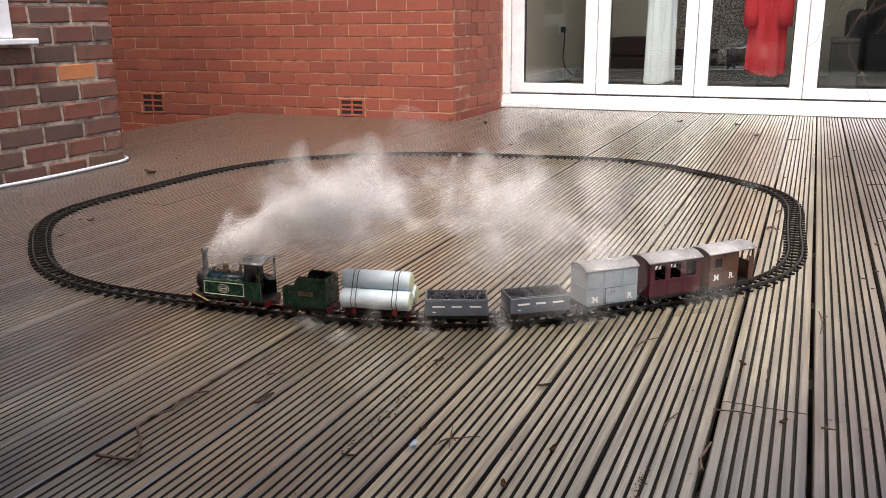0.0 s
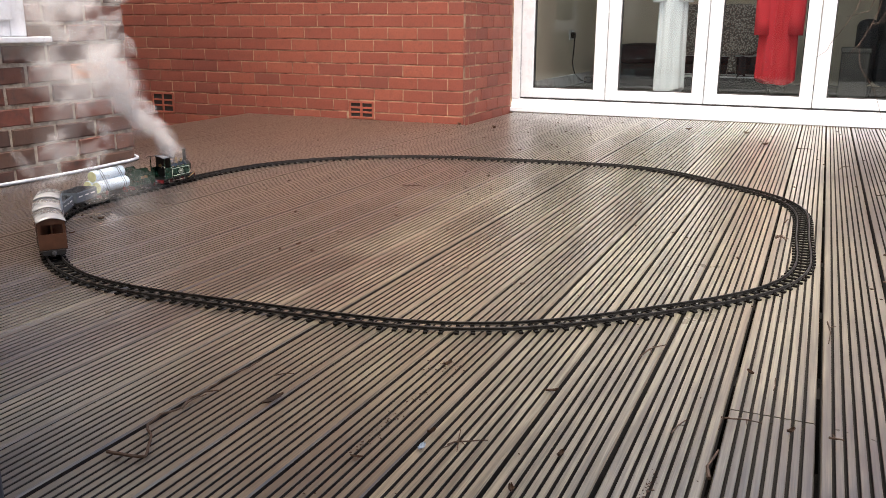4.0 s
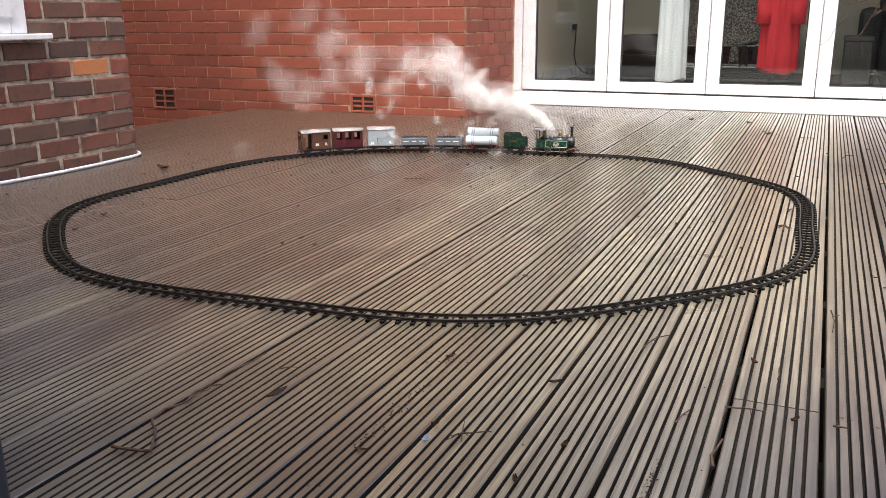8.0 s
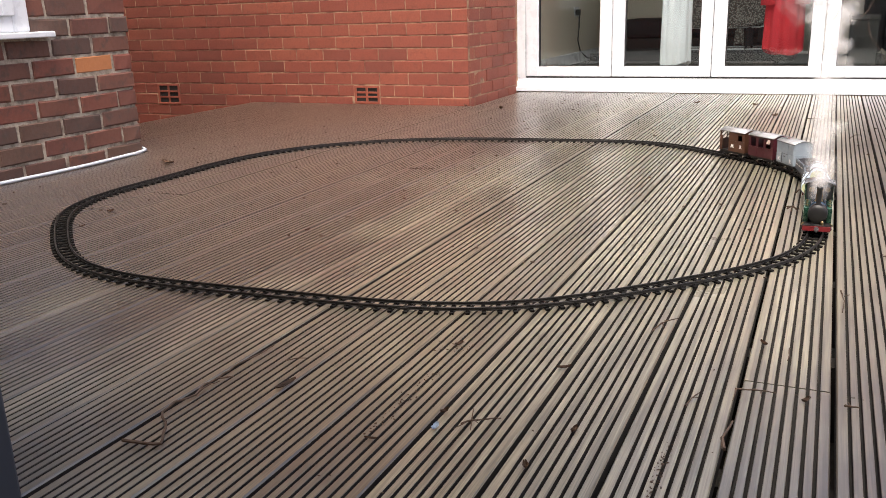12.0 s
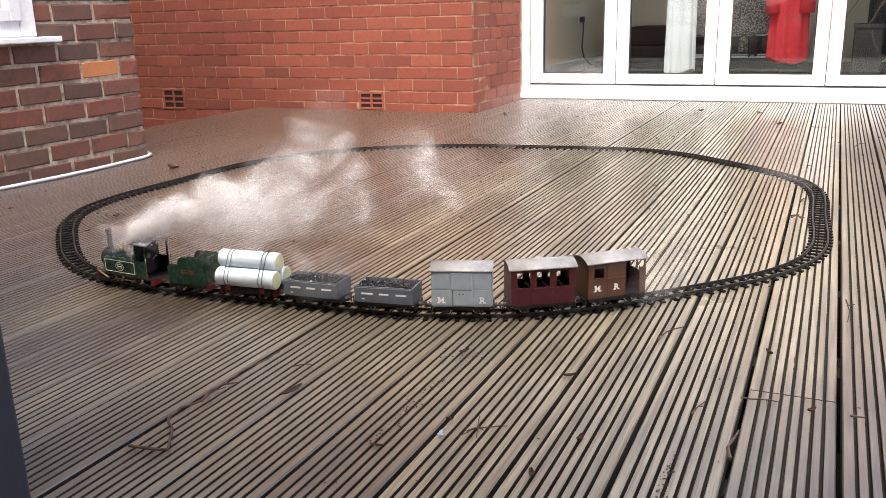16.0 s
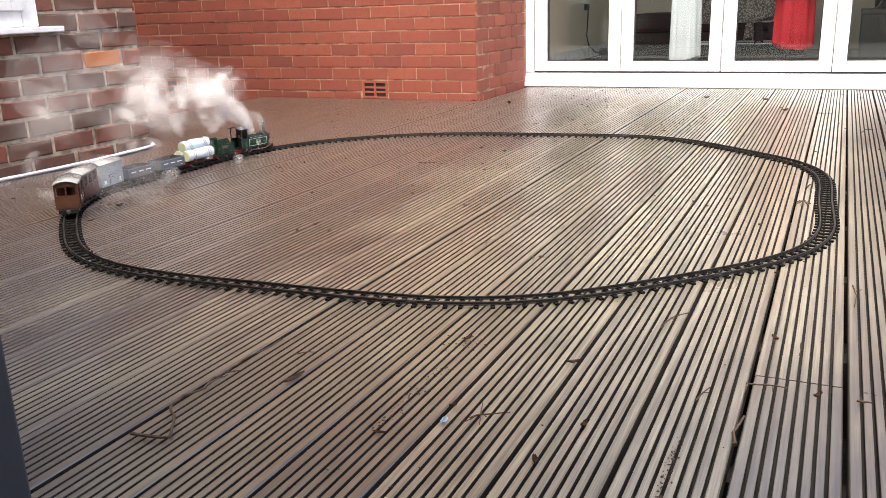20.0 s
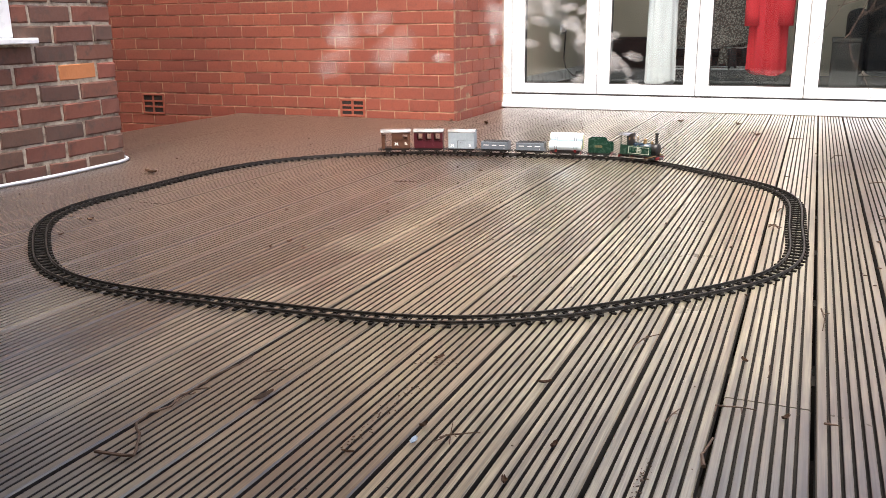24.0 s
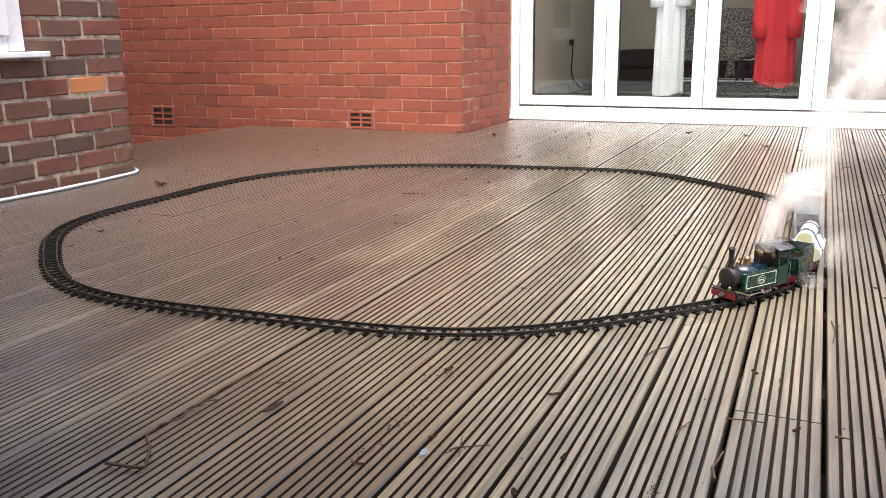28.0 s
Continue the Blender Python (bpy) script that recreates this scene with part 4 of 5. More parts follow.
window = thing("window_1", pose(-0.79, -2.412, 0.0), "white plastic window with a projecting sill in the old wall", "window", kind="structure")
part("window_sill", box(-0.05, 0.045, -1.2, 0.085, 0.515, 0.537, 0.004), M_UPVC, window)
bm = bmesh.new()
for dims in ((-0.072, 0.0, 0.538, 1.6), (-1.1, -1.03, 0.538, 1.6)):
    add_box(bm, -0.05, 0.012, dims[0], dims[1], dims[2], dims[3], 0.005)
add_box(bm, -0.05, 0.012, -1.03, -0.072, 0.538, 0.6, 0.005)
add_box(bm, -0.05, 0.012, -1.03, -0.072, 1.53, 1.6, 0.005)
part("window_frame", bm, M_UPVC, window)
sash = bmesh.new()
add_box(sash, -0.04, 0.024, -0.118, -0.066, 0.596, 1.534, 0.004)
add_box(sash, -0.04, 0.024, -1.03, -0.118, 0.596, 0.64, 0.004)
part("sash", sash, M_UPVC, window)
part("pane", box(-0.02, -0.014, -1.03, -0.118, 0.64, 1.53), M_GLASS, window, "dark glass pane")
# near-black sheet stands in for the shade of the room
part("dark_backing", box(-0.2, -0.19, -1.05, -0.02, 0.5, 1.6), M_INSIDE, window, "dark sheet painted as the unlit room")

hose = thing("hose", pose(0, 0, 0), "thin white plastic hose lying along the wall foot", "hose")
curve = [(-0.752 - 0.03 * max(0, -2.7 - y) + 0.022 * math.sin((y + 2.66) * 4.6) + 0.0, y, 0.008) for y in np.arange(-3.6, -2.02, 0.06)]
curve += [(-0.745, -2.0, 0.008), (-0.757, -1.945, 0.008), (-0.782, -1.9, 0.008), (-0.825, -1.868, 0.009), (-0.88, -1.86, 0.01), (-0.98, -1.875, 0.01), (-1.1, -1.885, 0.01)]
part("tube", sweep(curve, 0.0072, 10), M_CABLE, hose, "", True)

# a dark slate-grey door post close to the camera
post = part("wall_post", box(1.31, 1.386, -4.42, -4.345, 0.002, 2.198, 0.003), plain("slate grey powder coat", (0.055, 0.06, 0.075), 0.5, 0, 0.1, 30))
tagged(post, "slate-grey metal post standing on the deck", "post", kind="structure")

# ---- bare climber beside the doors ----
M_TWIG = plain("dry brown twig", (0.085, 0.052, 0.034), 0.8, 0, 0.4, 90, 0.5)
M_LEAF = plain("dead brown leaf", (0.10, 0.05, 0.026), 0.75, 0, 0.4, 60, 0.4)
climber = thing("climber", pose(2.25, 0.8, 2.2), "bare thin twigs of a climber hanging before the doors", "plant")


def twig(parent, name, pts, r, taper, label=""):
    pts = [Vector(p) - parent.matrix_basis.translation for p in pts]
    fine = []
    rr = random.Random(len(pts) * 31 + int(abs(pts[0].x) * 1000))
    for p, q in zip(pts, pts[1:]):
        for f in (0, 0.34, 0.67):
            fine.append(p.lerp(q, f) + Vector([rr.uniform(-1, 1) * (q - p).length * 0.03 for _ in range(3)]))
    fine.append(pts[-1])
    return part(name, sweep(fine, r, 5, taper), M_TWIG, parent, label)


for pts in (((2.3, 0.84, 2.2), (2.32, 0.83, 1.6), (2.2, 0.8, 1.05), (2.114, 0.8, 0.68), (2.088, 0.8, 0.626), (2.013, 0.8, 0.511), (1.98, 0.8, 0.444), (1.935, 0.8, 0.411)),
            ((2.3, 0.84, 2.2), (2.36, 0.83, 1.5), (2.27, 0.8, 0.95), (2.228, 0.8, 0.672), (2.199, 0.8, 0.591), (2.155, 0.8, 0.493), (2.169, 0.8, 0.361), (2.241, 0.8, 0.261), (2.284, 0.8, 0.177), (2.324, 0.8, 0.05)),
            ((2.27, 0.8, 0.95), (2.182, 0.8, 0.673), (2.12, 0.8, 0.652), (2.063, 0.8, 0.639)),
            ((2.45, 0.82, 1.2), (2.41, 0.8, 0.8), (2.338, 0.8, 0.56), (2.301, 0.8, 0.484)),
            ((2.36, 0.83, 1.5), (2.33, 0.8, 0.8), (2.273, 0.8, 0.671), (2.238, 0.8, 0.607), (2.19, 0.79, 0.57)),
            ((2.155, 0.8, 0.493), (2.12, 0.79, 0.45), (2.10, 0.79, 0.40)),
            ((2.36, 0.83, 1.5), (2.42, 0.8, 0.9), (2.36, 0.8, 0.68), (2.28, 0.79, 0.62), (2.2, 0.79, 0.6))):
    twig(climber, "stem", pts, 0.0028, 0.4)
part("root_stem", sweep([(0.05, 0.05, 0.1), (0.06, 0.08, 0.3), (0.1, 0.1, 0.49)], 0.008, 6), M_TWIG, climber)

# ---- inside the room ----
M_TOWEL = plain("white towelling", (0.70, 0.71, 0.74), 0.95, 0, 0.08, 120, 0.5)
M_RED_CLOTH = plain("red fleece cloth", (0.46, 0.02, 0.03), 0.95, 0, 0.2, 120, 0.5)
M_DARK_CLOTH = plain("dark cloth", (0.03, 0.03, 0.035), 0.95, 0, 0.3, 120, 0.4)
M_PRINT = Nodes("grey speckled blanket")
_vor = M_PRINT.t.nodes.new("ShaderNodeTexVoronoi")
_vor.inputs["Scale"].default_value = 85
M_PRINT.t.links.new(M_PRINT.coords("Object"), _vor.inputs["Vector"])
M_PRINT = M_PRINT.done(M_PRINT.mix(M_PRINT.ramp(_vor.outputs["Distance"], 0.3, 0.6), (0.36, 0.34, 0.31), (0.09, 0.085, 0.08)), 0.95)


def hung_cloth(width_low, width_top, z0, z1, folds, depth, seed):
    """A hanging garment: a closed body with folds, wider at the hem."""
    rnd = random.Random(seed)
    ph = [rnd.uniform(0, 6.28) for _ in range(4)]
    bm = bmesh.new()
    rings = []
    n, rows = 72, 30
    for j in range(rows + 1):
        f = j / rows
        z = z0 + (z1 - z0) * f
        w = (width_low + (width_top - width_low) * min(1, f * 1.2)) / 2
        if f > 0.9:
            w *= 1 - 0.55 * ((f - 0.9) / 0.1) ** 1.5
        ring = []
        for k in range(n):
            a = 2 * math.pi * k / n
            wave = math.sin(folds * a + ph[0] + 0.6 * f) * 0.5 + math.sin((folds * 2 + 1) * a + ph[1] + 2 * f) * 0.25
            s = 1 + 0.55 * (1 - 0.5 * f) * wave
            ring.append(bm.verts.new((math.cos(a) * w * (1 + 0.05 * wave), math.sin(a) * depth * s, z + (0.02 * math.sin(2 * a + ph[2]) if j == 0 else 0))))
        rings.append(ring)
    for p, q in zip(rings, rings[1:]):
        for k in range(n):
            bm.faces.new((p[k], p[(k + 1) % n], q[(k + 1) % n], q[k]))
    bm.faces.new(rings[-1])
    return bm


def robe(x, z0, wl, wt, mat, label, seed, sleeve):
    v = thing("dressing_gown", pose(x, 1.24, 0), label, "dressing gown")
    part("body", hung_cloth(wl, wt, z0, 1.5, 7, 0.045, seed), mat, v, "", True)
    for side in (-1, 1):
        pts = [(side * wt * 0.42, 0.0, 1.38), (side * (wt * 0.52), -0.01, 1.2), (side * (wt * 0.54), -0.02, 0.95), (side * (wt * 0.5), -0.03, sleeve)]
        fine = [Vector(p).lerp(Vector(q), f) for p, q in zip(pts, pts[1:]) for f in (0, 0.25, 0.5, 0.75)] + [Vector(pts[-1])]
        part("sleeve", sweep(fine, 0.036, 14, 1.35), mat, v, "", True)
    part("hanger", sweep([(-0.12, 0, 1.47), (0, 0, 1.53), (0, 0.0, 1.60), (0.015, 0, 1.63), (0, 0, 1.65)], 0.004), M_STEEL, v, "wire hanger")
    part("belt_cord", sweep([(0.02, -0.05, 0.95), (0.03, -0.062, 0.8), (0.018, -0.06, 0.62), (0.02, -0.055, 0.5)], 0.006, 6), mat, v)
    return v


robe(1.012, 0.16, 0.205, 0.17, M_TOWEL, "white towelling dressing gown hanging inside the glass", 4, 0.74)
robe(1.688, 0.235, 0.245, 0.20, M_RED_CLOTH, "red fleece dressing gown hanging inside the glass", 9, 0.53)
pole = part("curtain_pole", tube(0.012, 0.012, (-0.09, 1.24, 1.655), (3.39, 1.24, 1.655), 12), M_BLACK)
tagged(pole, "dark metal pole across the inside of the doors", "curtain pole")

airer = thing("clothes_airer", pose(1.25, 2.0, 0.06), "white wire clothes airer hung with washing", "clothes airer")
for z in (0.31, 0.155, 0.66):
    for y in (-0.02, 0.3):
        part("rail", tube(0.006, 0.006, (-0.3, y, z), (0.36, y, z), 8), M_UPVC, airer, "white rail")
for x in (-0.3, 0.36):
    for y in (-0.02, 0.3):
        part("leg", tube(0.007, 0.007, (x, y, 0.0), (x, y, 0.72), 8), M_BLACK, airer)
sheet = hung_cloth(0.36, 0.34, 0.33, 0.68, 5, 0.03, 3)
b = part("blanket", sheet, M_PRINT, airer, "grey speckled blanket", True)
b.matrix_basis = pose(0.12, -0.03, 0)
b = part("shirt", hung_cloth(0.16, 0.16, 0.3, 0.68, 4, 0.03, 5), M_PRINT, airer, "", True)
b.matrix_basis = pose(-0.2, -0.02, 0)
for k, (x, w, z0) in enumerate(((0.1, 0.07, 0.19), (0.17, 0.06, 0.17), (-0.02, 0.08, 0.18), (0.26, 0.07, 0.2))):
    s = part("sock", hung_cloth(w, w * 0.8, z0, 0.31, 3, 0.012, 20 + k), M_DARK_CLOTH if k % 2 else M_PRINT, airer, "", True)
    s.matrix_basis = pose(x, -0.03, 0)

chest = thing("storage_box", pose(2.09, 2.2, 0.06), "grey fabric storage box on the carpet", "box")
part("body", box(0, 0.19, 0, 0.3, 0, 0.34, 0.012), plain("grey fabric", (0.13, 0.125, 0.12), 0.95, 0, 0.2, 90, 0.4), chest)
part("lid", box(-0.006, 0.196, -0.006, 0.306, 0.34, 0.375, 0.01), plain("grey fabric lid", (0.15, 0.145, 0.14), 0.95, 0, 0.2, 90, 0.4), chest)
chair = thing("armchair", pose(2.62, 2.5, 0.06), "dark upholstered armchair in the room", "armchair")
part("seat", box(-0.3, 0.3, -0.28, 0.3, 0.1, 0.42, 0.05), M_DARK_CLOTH, chair)
part("backrest", box(-0.3, 0.3, 0.3, 0.45, 0.1, 0.9, 0.05), M_DARK_CLOTH, chair)
for s in (-1, 1):
    part("arm", box(s * 0.37 - 0.065, s * 0.37 + 0.065, -0.28, 0.45, 0.1, 0.58, 0.05), M_DARK_CLOTH, chair)
    for y in (-0.24, 0.4):
        part("leg", tube(0.02, 0.025, (s * 0.33, y, 0.0), (s * 0.33, y, 0.1), 10), M_BLACK, chair)
socket = thing("wall_socket", pose(-0.098, 2.73, 0.46), "white double wall socket with black plug and cable", "socket")
part("plate", box(0, 0.008, -0.073, 0.073, 0, 0.086, 0.002), M_UPVC, socket)
part("plug", box(0.008, 0.045, -0.05, 0.0, 0.015, 0.065, 0.006), M_BLACK, socket, "black plug")
part("cable", sweep([(0.04, -0.03, 0.015), (0.035, -0.02, -0.08), (0.012, 0.03, -0.2), (0.012, 0.12, -0.3), (0.03, 0.3, -0.37), (0.05, 0.45, -0.38)], 0.006, 6), M_BLACK, socket, "black cable")
part("adaptor", box(0.02, 0.09, 0.42, 0.56, -0.395, -0.34, 0.008), M_BLACK, socket, "black adaptor")
bed = thing("bed", pose(0.2, 2.95, 0.06), "low bed with dark covers at the back of the room", "bed")
part("base", box(0, 1.5, 0, 0.88, 0.0, 0.2, 0.01), M_BLACK, bed)
part("mattress", box(0.01, 1.49, 0.01, 0.87, 0.2, 0.36, 0.04), M_DARK_CLOTH, bed)

# ---- litter on the deck ----
litter_rnd = random.Random(77)


def deck_twig(pts, r, name="twig", label="thin dry twig lying on the deck", arms=()):
    base = Vector(pts[0])
    v = thing(name, Matrix.Translation(base), label, "twig", "twigs on the deck")
    twig(v, "stem", [(x, y, z) for x, y, z in pts], r, 0.5)
    for a in arms:
        twig(v, "side_twig", a, r * 0.7, 0.5)
    return v


Z = 0.0045
deck_twig([(1.116, -3.987, Z), (1.147, -3.982, Z), (1.173, -3.974, Z), (1.150, -3.936, Z), (1.112, -3.901, 0.008), (1.105, -3.867, 0.007), (1.115, -3.83, Z), (1.103, -3.794, Z), (1.108, -3.768, Z), (1.104, -3.719, Z), (1.11, -3.669, Z), (1.113, -3.615, Z)], 0.0026, "twig", "long bent dry twig lying on the deck", [[(1.108, -3.768, Z), (1.13, -3.752, Z)], [(1.115, -3.83, Z), (1.111, -3.8, 0.006), (1.118, -3.775, Z)]])
deck_twig([(1.543, -3.77, Z), (1.557, -3.76, 0.008), (1.575, -3.745, 0.006), (1.592, -3.734, Z)], 0.0016, arms=[[(1.557, -3.76, 0.008), (1.55, -3.735, 0.014)], [(1.557, -3.76, 0.007), (1.565, -3.785, 0.006)], [(1.55, -3.765, 0.006), (1.54, -3.79, 0.005)], [(1.56, -3.757, 0.008), (1.571, -3.772, 0.012)]])
deck_twig([(1.73, -3.314, Z), (1.742, -3.284, 0.009), (1.766, -3.242, 0.006)], 0.0017, arms=[[(1.742, -3.284, 0.009), (1.748, -3.300, 0.004)], [(1.752, -3.268, 0.009), (1.742, -3.262, 0.005)], [(1.735, -3.30, 0.006), (1.729, -3.335, 0.004)]])
deck_twig([(1.831, -3.601, Z), (1.838, -3.572, 0.006), (1.846, -3.545, Z)], 0.0014, arms=[[(1.838, -3.572, 0.006), (1.846, -3.566, 0.004)]])
deck_twig([(1.898, -3.712, Z), (1.894, -3.681, 0.006), (1.901, -3.626, Z)], 0.003, "bark_strip", "dark strip of bark lying in a board gap")
deck_twig([(1.892, -3.516, Z), (1.92, -3.513, 0.006), (1.952, -3.511, Z)], 0.0016, arms=[[(1.896, -3.516, 0.005), (1.894, -3.561, Z)], [(1.93, -3.512, 0.005), (1.932, -3.53, 0.004)]])
deck_twig([(2.041, -2.974, Z), (2.048, -3.012, 0.006), (2.044, -3.107, Z)], 0.0017, arms=[[(2.048, -3.012, 0.006), (2.058, -2.998, 0.005)]])
deck_twig([(1.172, -3.667, Z), (1.186, -3.655, 0.006), (1.202, -3.645, Z)], 0.0014)
deck_twig([(1.961, -3.322, Z), (1.963, -3.35, 0.005), (1.961, -3.377, Z)], 0.0014)
deck_twig([(0.577, -1.983, Z), (0.62, -1.976, 0.006), (0.677, -1.973, Z)], 0.0022)
deck_twig([(1.905, -2.268, Z), (1.919, -2.262, 0.012), (1.935, -2.285, Z)], 0.003, "twig", "dark forked twig lying beside the track", [[(1.919, -2.262, 0.012), (1.925, -2.235, 0.006)], [(1.915, -2.262, 0.011), (1.9, -2.25, 0.006)], [(1.922, -2.266, 0.01), (1.918, -2.3, 0.004)], [(1.925, -2.27, 0.01), (1.94, -2.262, 0.004)]])
deck_twig([(1.92, -2.045, Z), (1.927, -2.03, 0.01), (1.93, -2.0, Z)], 0.0028)
deck_twig([(2.20, -2.06, Z), (2.235, -2.04, 0.01), (2.28, -2.06, Z)], 0.002, arms=[[(2.235, -2.04, 0.01), (2.24, -1.99, 0.005)], [(2.22, -2.05, 0.008), (2.2, -2.0, 0.005)], [(2.25, -2.045, 0.008), (2.29, -2.01, 0.005)]])
deck_twig([(2.18, -2.86, Z), (2.19, -2.92, 0.008), (2.178, -3.0, Z)], 0.002, arms=[[(2.19, -2.92, 0.008), (2.205, -2.95, 0.005)], [(2.186, -2.9, 0.007), (2.17, -2.93, 0.005)]])
deck_twig([(2.2, -1.45, Z), (2.225, -1.44, 0.008), (2.26, -1.43, Z)], 0.002, arms=[[(2.225, -1.44, 0.008), (2.23, -1.41, 0.005)]])
deck_twig([(2.08, -0.9, Z), (2.10, -0.82, 0.008), (2.13, -0.79, Z)], 0.002)
deck_twig([(1.9, -0.28, Z), (1.94, -0.3, 0.008), (1.97, -0.29, Z)], 0.002)
deck_twig([(2.045, -3.52, Z), (2.055, -3.525, 0.007), (2.065, -3.52, Z)], 0.002, arms=[[(2.052, -3.523, 0.006), (2.05, -3.505, 0.004)]])


def flake(x, y, size, mat, name, label, category, curl=0.3, seed=0, long=1.6):
    """A curled leaf, chip or scrap."""
    r = random.Random(seed)
    bm = bmesh.new()
    n = 8
    grid = []
    for j in range(4):
        v = j / 3 * 2 - 1
        row = []
        for i in range(n + 1):
            u = i / n * 2 - 1
            half = math.sqrt(max(0.02, 1 - u * u)) * (0.85 + r.uniform(-0.15, 0.15))
            row.append(bm.verts.new((u * size * long, v * half * size * 0.6, size * curl * (u * u * 0.5 + v * v * 0.6) + r.uniform(0, 0.05) * size)))
        grid.append(row)
    for a, b in zip(grid, grid[1:]):
        for i in range(n):
            bm.faces.new((a[i], a[i + 1], b[i + 1], b[i]))
    bmesh.ops.solidify(bm, geom=bm.faces[:], thickness=size * 0.06)
    bm.normal_update()
    ob = part(name, bm, mat)
    ob.matrix_basis = pose(x, y, 0.0012, 0, 0, r.uniform(0, 180))
    return tagged(ob, label, category)


flake(1.227, -3.745, 0.012, M_TWIG, "bark_chip", "curled chip of dark bark on the deck", "bark", 0.5, 1, 1.9).matrix_basis = pose(1.227, -3.745, 0.0015, 0, 0, 78)
flake(1.512, -3.789, 0.009, plain("pale blue paper", (0.55, 0.66, 0.78), 0.6), "paper_scrap", "scrap of pale blue paper on the deck", "paper", 0.6, 2, 1.1)
flake(-0.014, -2.876, 0.02, M_LEAF, "leaf", "curled dead brown leaf on the deck", "leaf", 0.35, 3, 0.5)
flake(1.625, -3.525, 0.008, M_LEAF, "leaf", "curled dead brown leaf on the deck", "leaf", 0.6, 4)
flake(-0.448, -2.128, 0.024, M_LEAF, "leaf", "curled dead brown leaf on the deck", "leaf", 0.5, 5)
flake(1.44, -3.85, 0.006, M_LEAF, "leaf", "curled dead brown leaf on the deck", "leaf", 0.5, 6)
flake(0.698, -2.955, 0.007, M_LEAF, "leaf", "curled dead brown leaf on the deck", "leaf", 0.7, 7, 1)
flake(0.712, -2.886, 0.009, M_LEAF, "leaf", "curled dead brown leaf on the deck", "leaf", 0.7, 8, 1)
flake(0.257, -0.136, 0.02, M_LEAF, "leaf", "curled dead brown leaf on the deck", "leaf", 0.8, 9, 1)
flake(1.505, -3.74, 0.008, M_LEAF, "leaf", "curled dead brown leaf on the deck", "leaf", 0.8, 10, 1)
for k, (x, y) in enumerate(((1.666, -3.843), (1.699, -3.727), (1.92, -3.31), (1.993, -3.518), (1.423, -3.492), (0.05, -3.05), (1.3, 0.3), (1.75, -0.2), (1.62, 0.25), (0.0, -0.05))):
    flake(x, y, 0.008 if y < -2 else 0.018, M_LEAF, "leaf", "small dead leaf on the deck", "leaf", 0.7, 30 + k, 1.2)

# crumbs of bark and seed: too many to count
bm = bmesh.new()
for k in range(520):
    if k < 110:
        f = litter_rnd.random()
        x, y = 1.829 + litter_rnd.gauss(0, 0.0035), -3.95 + 0.24 * f
    elif k < 170:
        x, y = 1.43 + litter_rnd.gauss(0, 0.006), litter_rnd.uniform(-3.85, -3.6)
    elif k < 210:
        x, y = 1.42 + litter_rnd.gauss(0, 0.02), -3.5 + litter_rnd.gauss(0, 0.02)
    else:
        x, y = litter_rnd.uniform(-0.6, 2.6), litter_rnd.uniform(-4.1, 0.8)
    s = litter_rnd.uniform(0.0006, 0.0016) if y < -3 else litter_rnd.uniform(0.002, 0.005)
    got = bmesh.ops.create_icosphere(bm, subdivisions=1, radius=s)["verts"]
    m = pose(x, y, s * 0.4, 0, 0, litter_rnd.uniform(0, 180)) @ Matrix.Diagonal((litter_rnd.uniform(1, 2.4), 1, 0.6, 1))
    for p in got:
        p.co = m @ (p.co * litter_rnd.uniform(0.7, 1.2))
crumbs = part("crumbs", bm, M_TWIG)
tagged(crumbs, "scattered dark crumbs of bark and seed on the deck", "litter", kind="stuff")

# ---- steam: small rigid wisps that leave the locomotive and part company ----
def steam_material(name, alpha, scale):
    n = Nodes(name)
    out = n.t.nodes["Material Output"]
    clear = n.t.nodes.new("ShaderNodeBsdfTransparent")
    body, glow = n.t.nodes.new("ShaderNodeBsdfDiffuse"), n.t.nodes.new("ShaderNodeBsdfTranslucent")
    body.inputs[0].default_value = glow.inputs[0].default_value = (0.93, 0.92, 0.92, 1)
    both, mx = n.t.nodes.new("ShaderNodeMixShader"), n.t.nodes.new("ShaderNodeMixShader")
    both.inputs[0].default_value = 0.5
    n.t.links.new(body.outputs[0], both.inputs[1])
    n.t.links.new(glow.outputs[0], both.inputs[2])
    f = n.noise(n.coords("Object"), scale, 5, 0.7, 0.8)
    n.t.links.new(n.ramp(f, 0.32, 0.68, alpha * 0.25, alpha * 1.4), mx.inputs[0])
    n.t.links.new(clear.outputs[0], mx.inputs[1])
    n.t.links.new(both.outputs[0], mx.inputs[2])
    n.t.links.new(mx.outputs[0], out.inputs[0])
    return n.m


M_STEAM = steam_material("white steam", 0.06, 38.0)
M_MIST = steam_material("thin drifting steam", 0.026, 17.0)


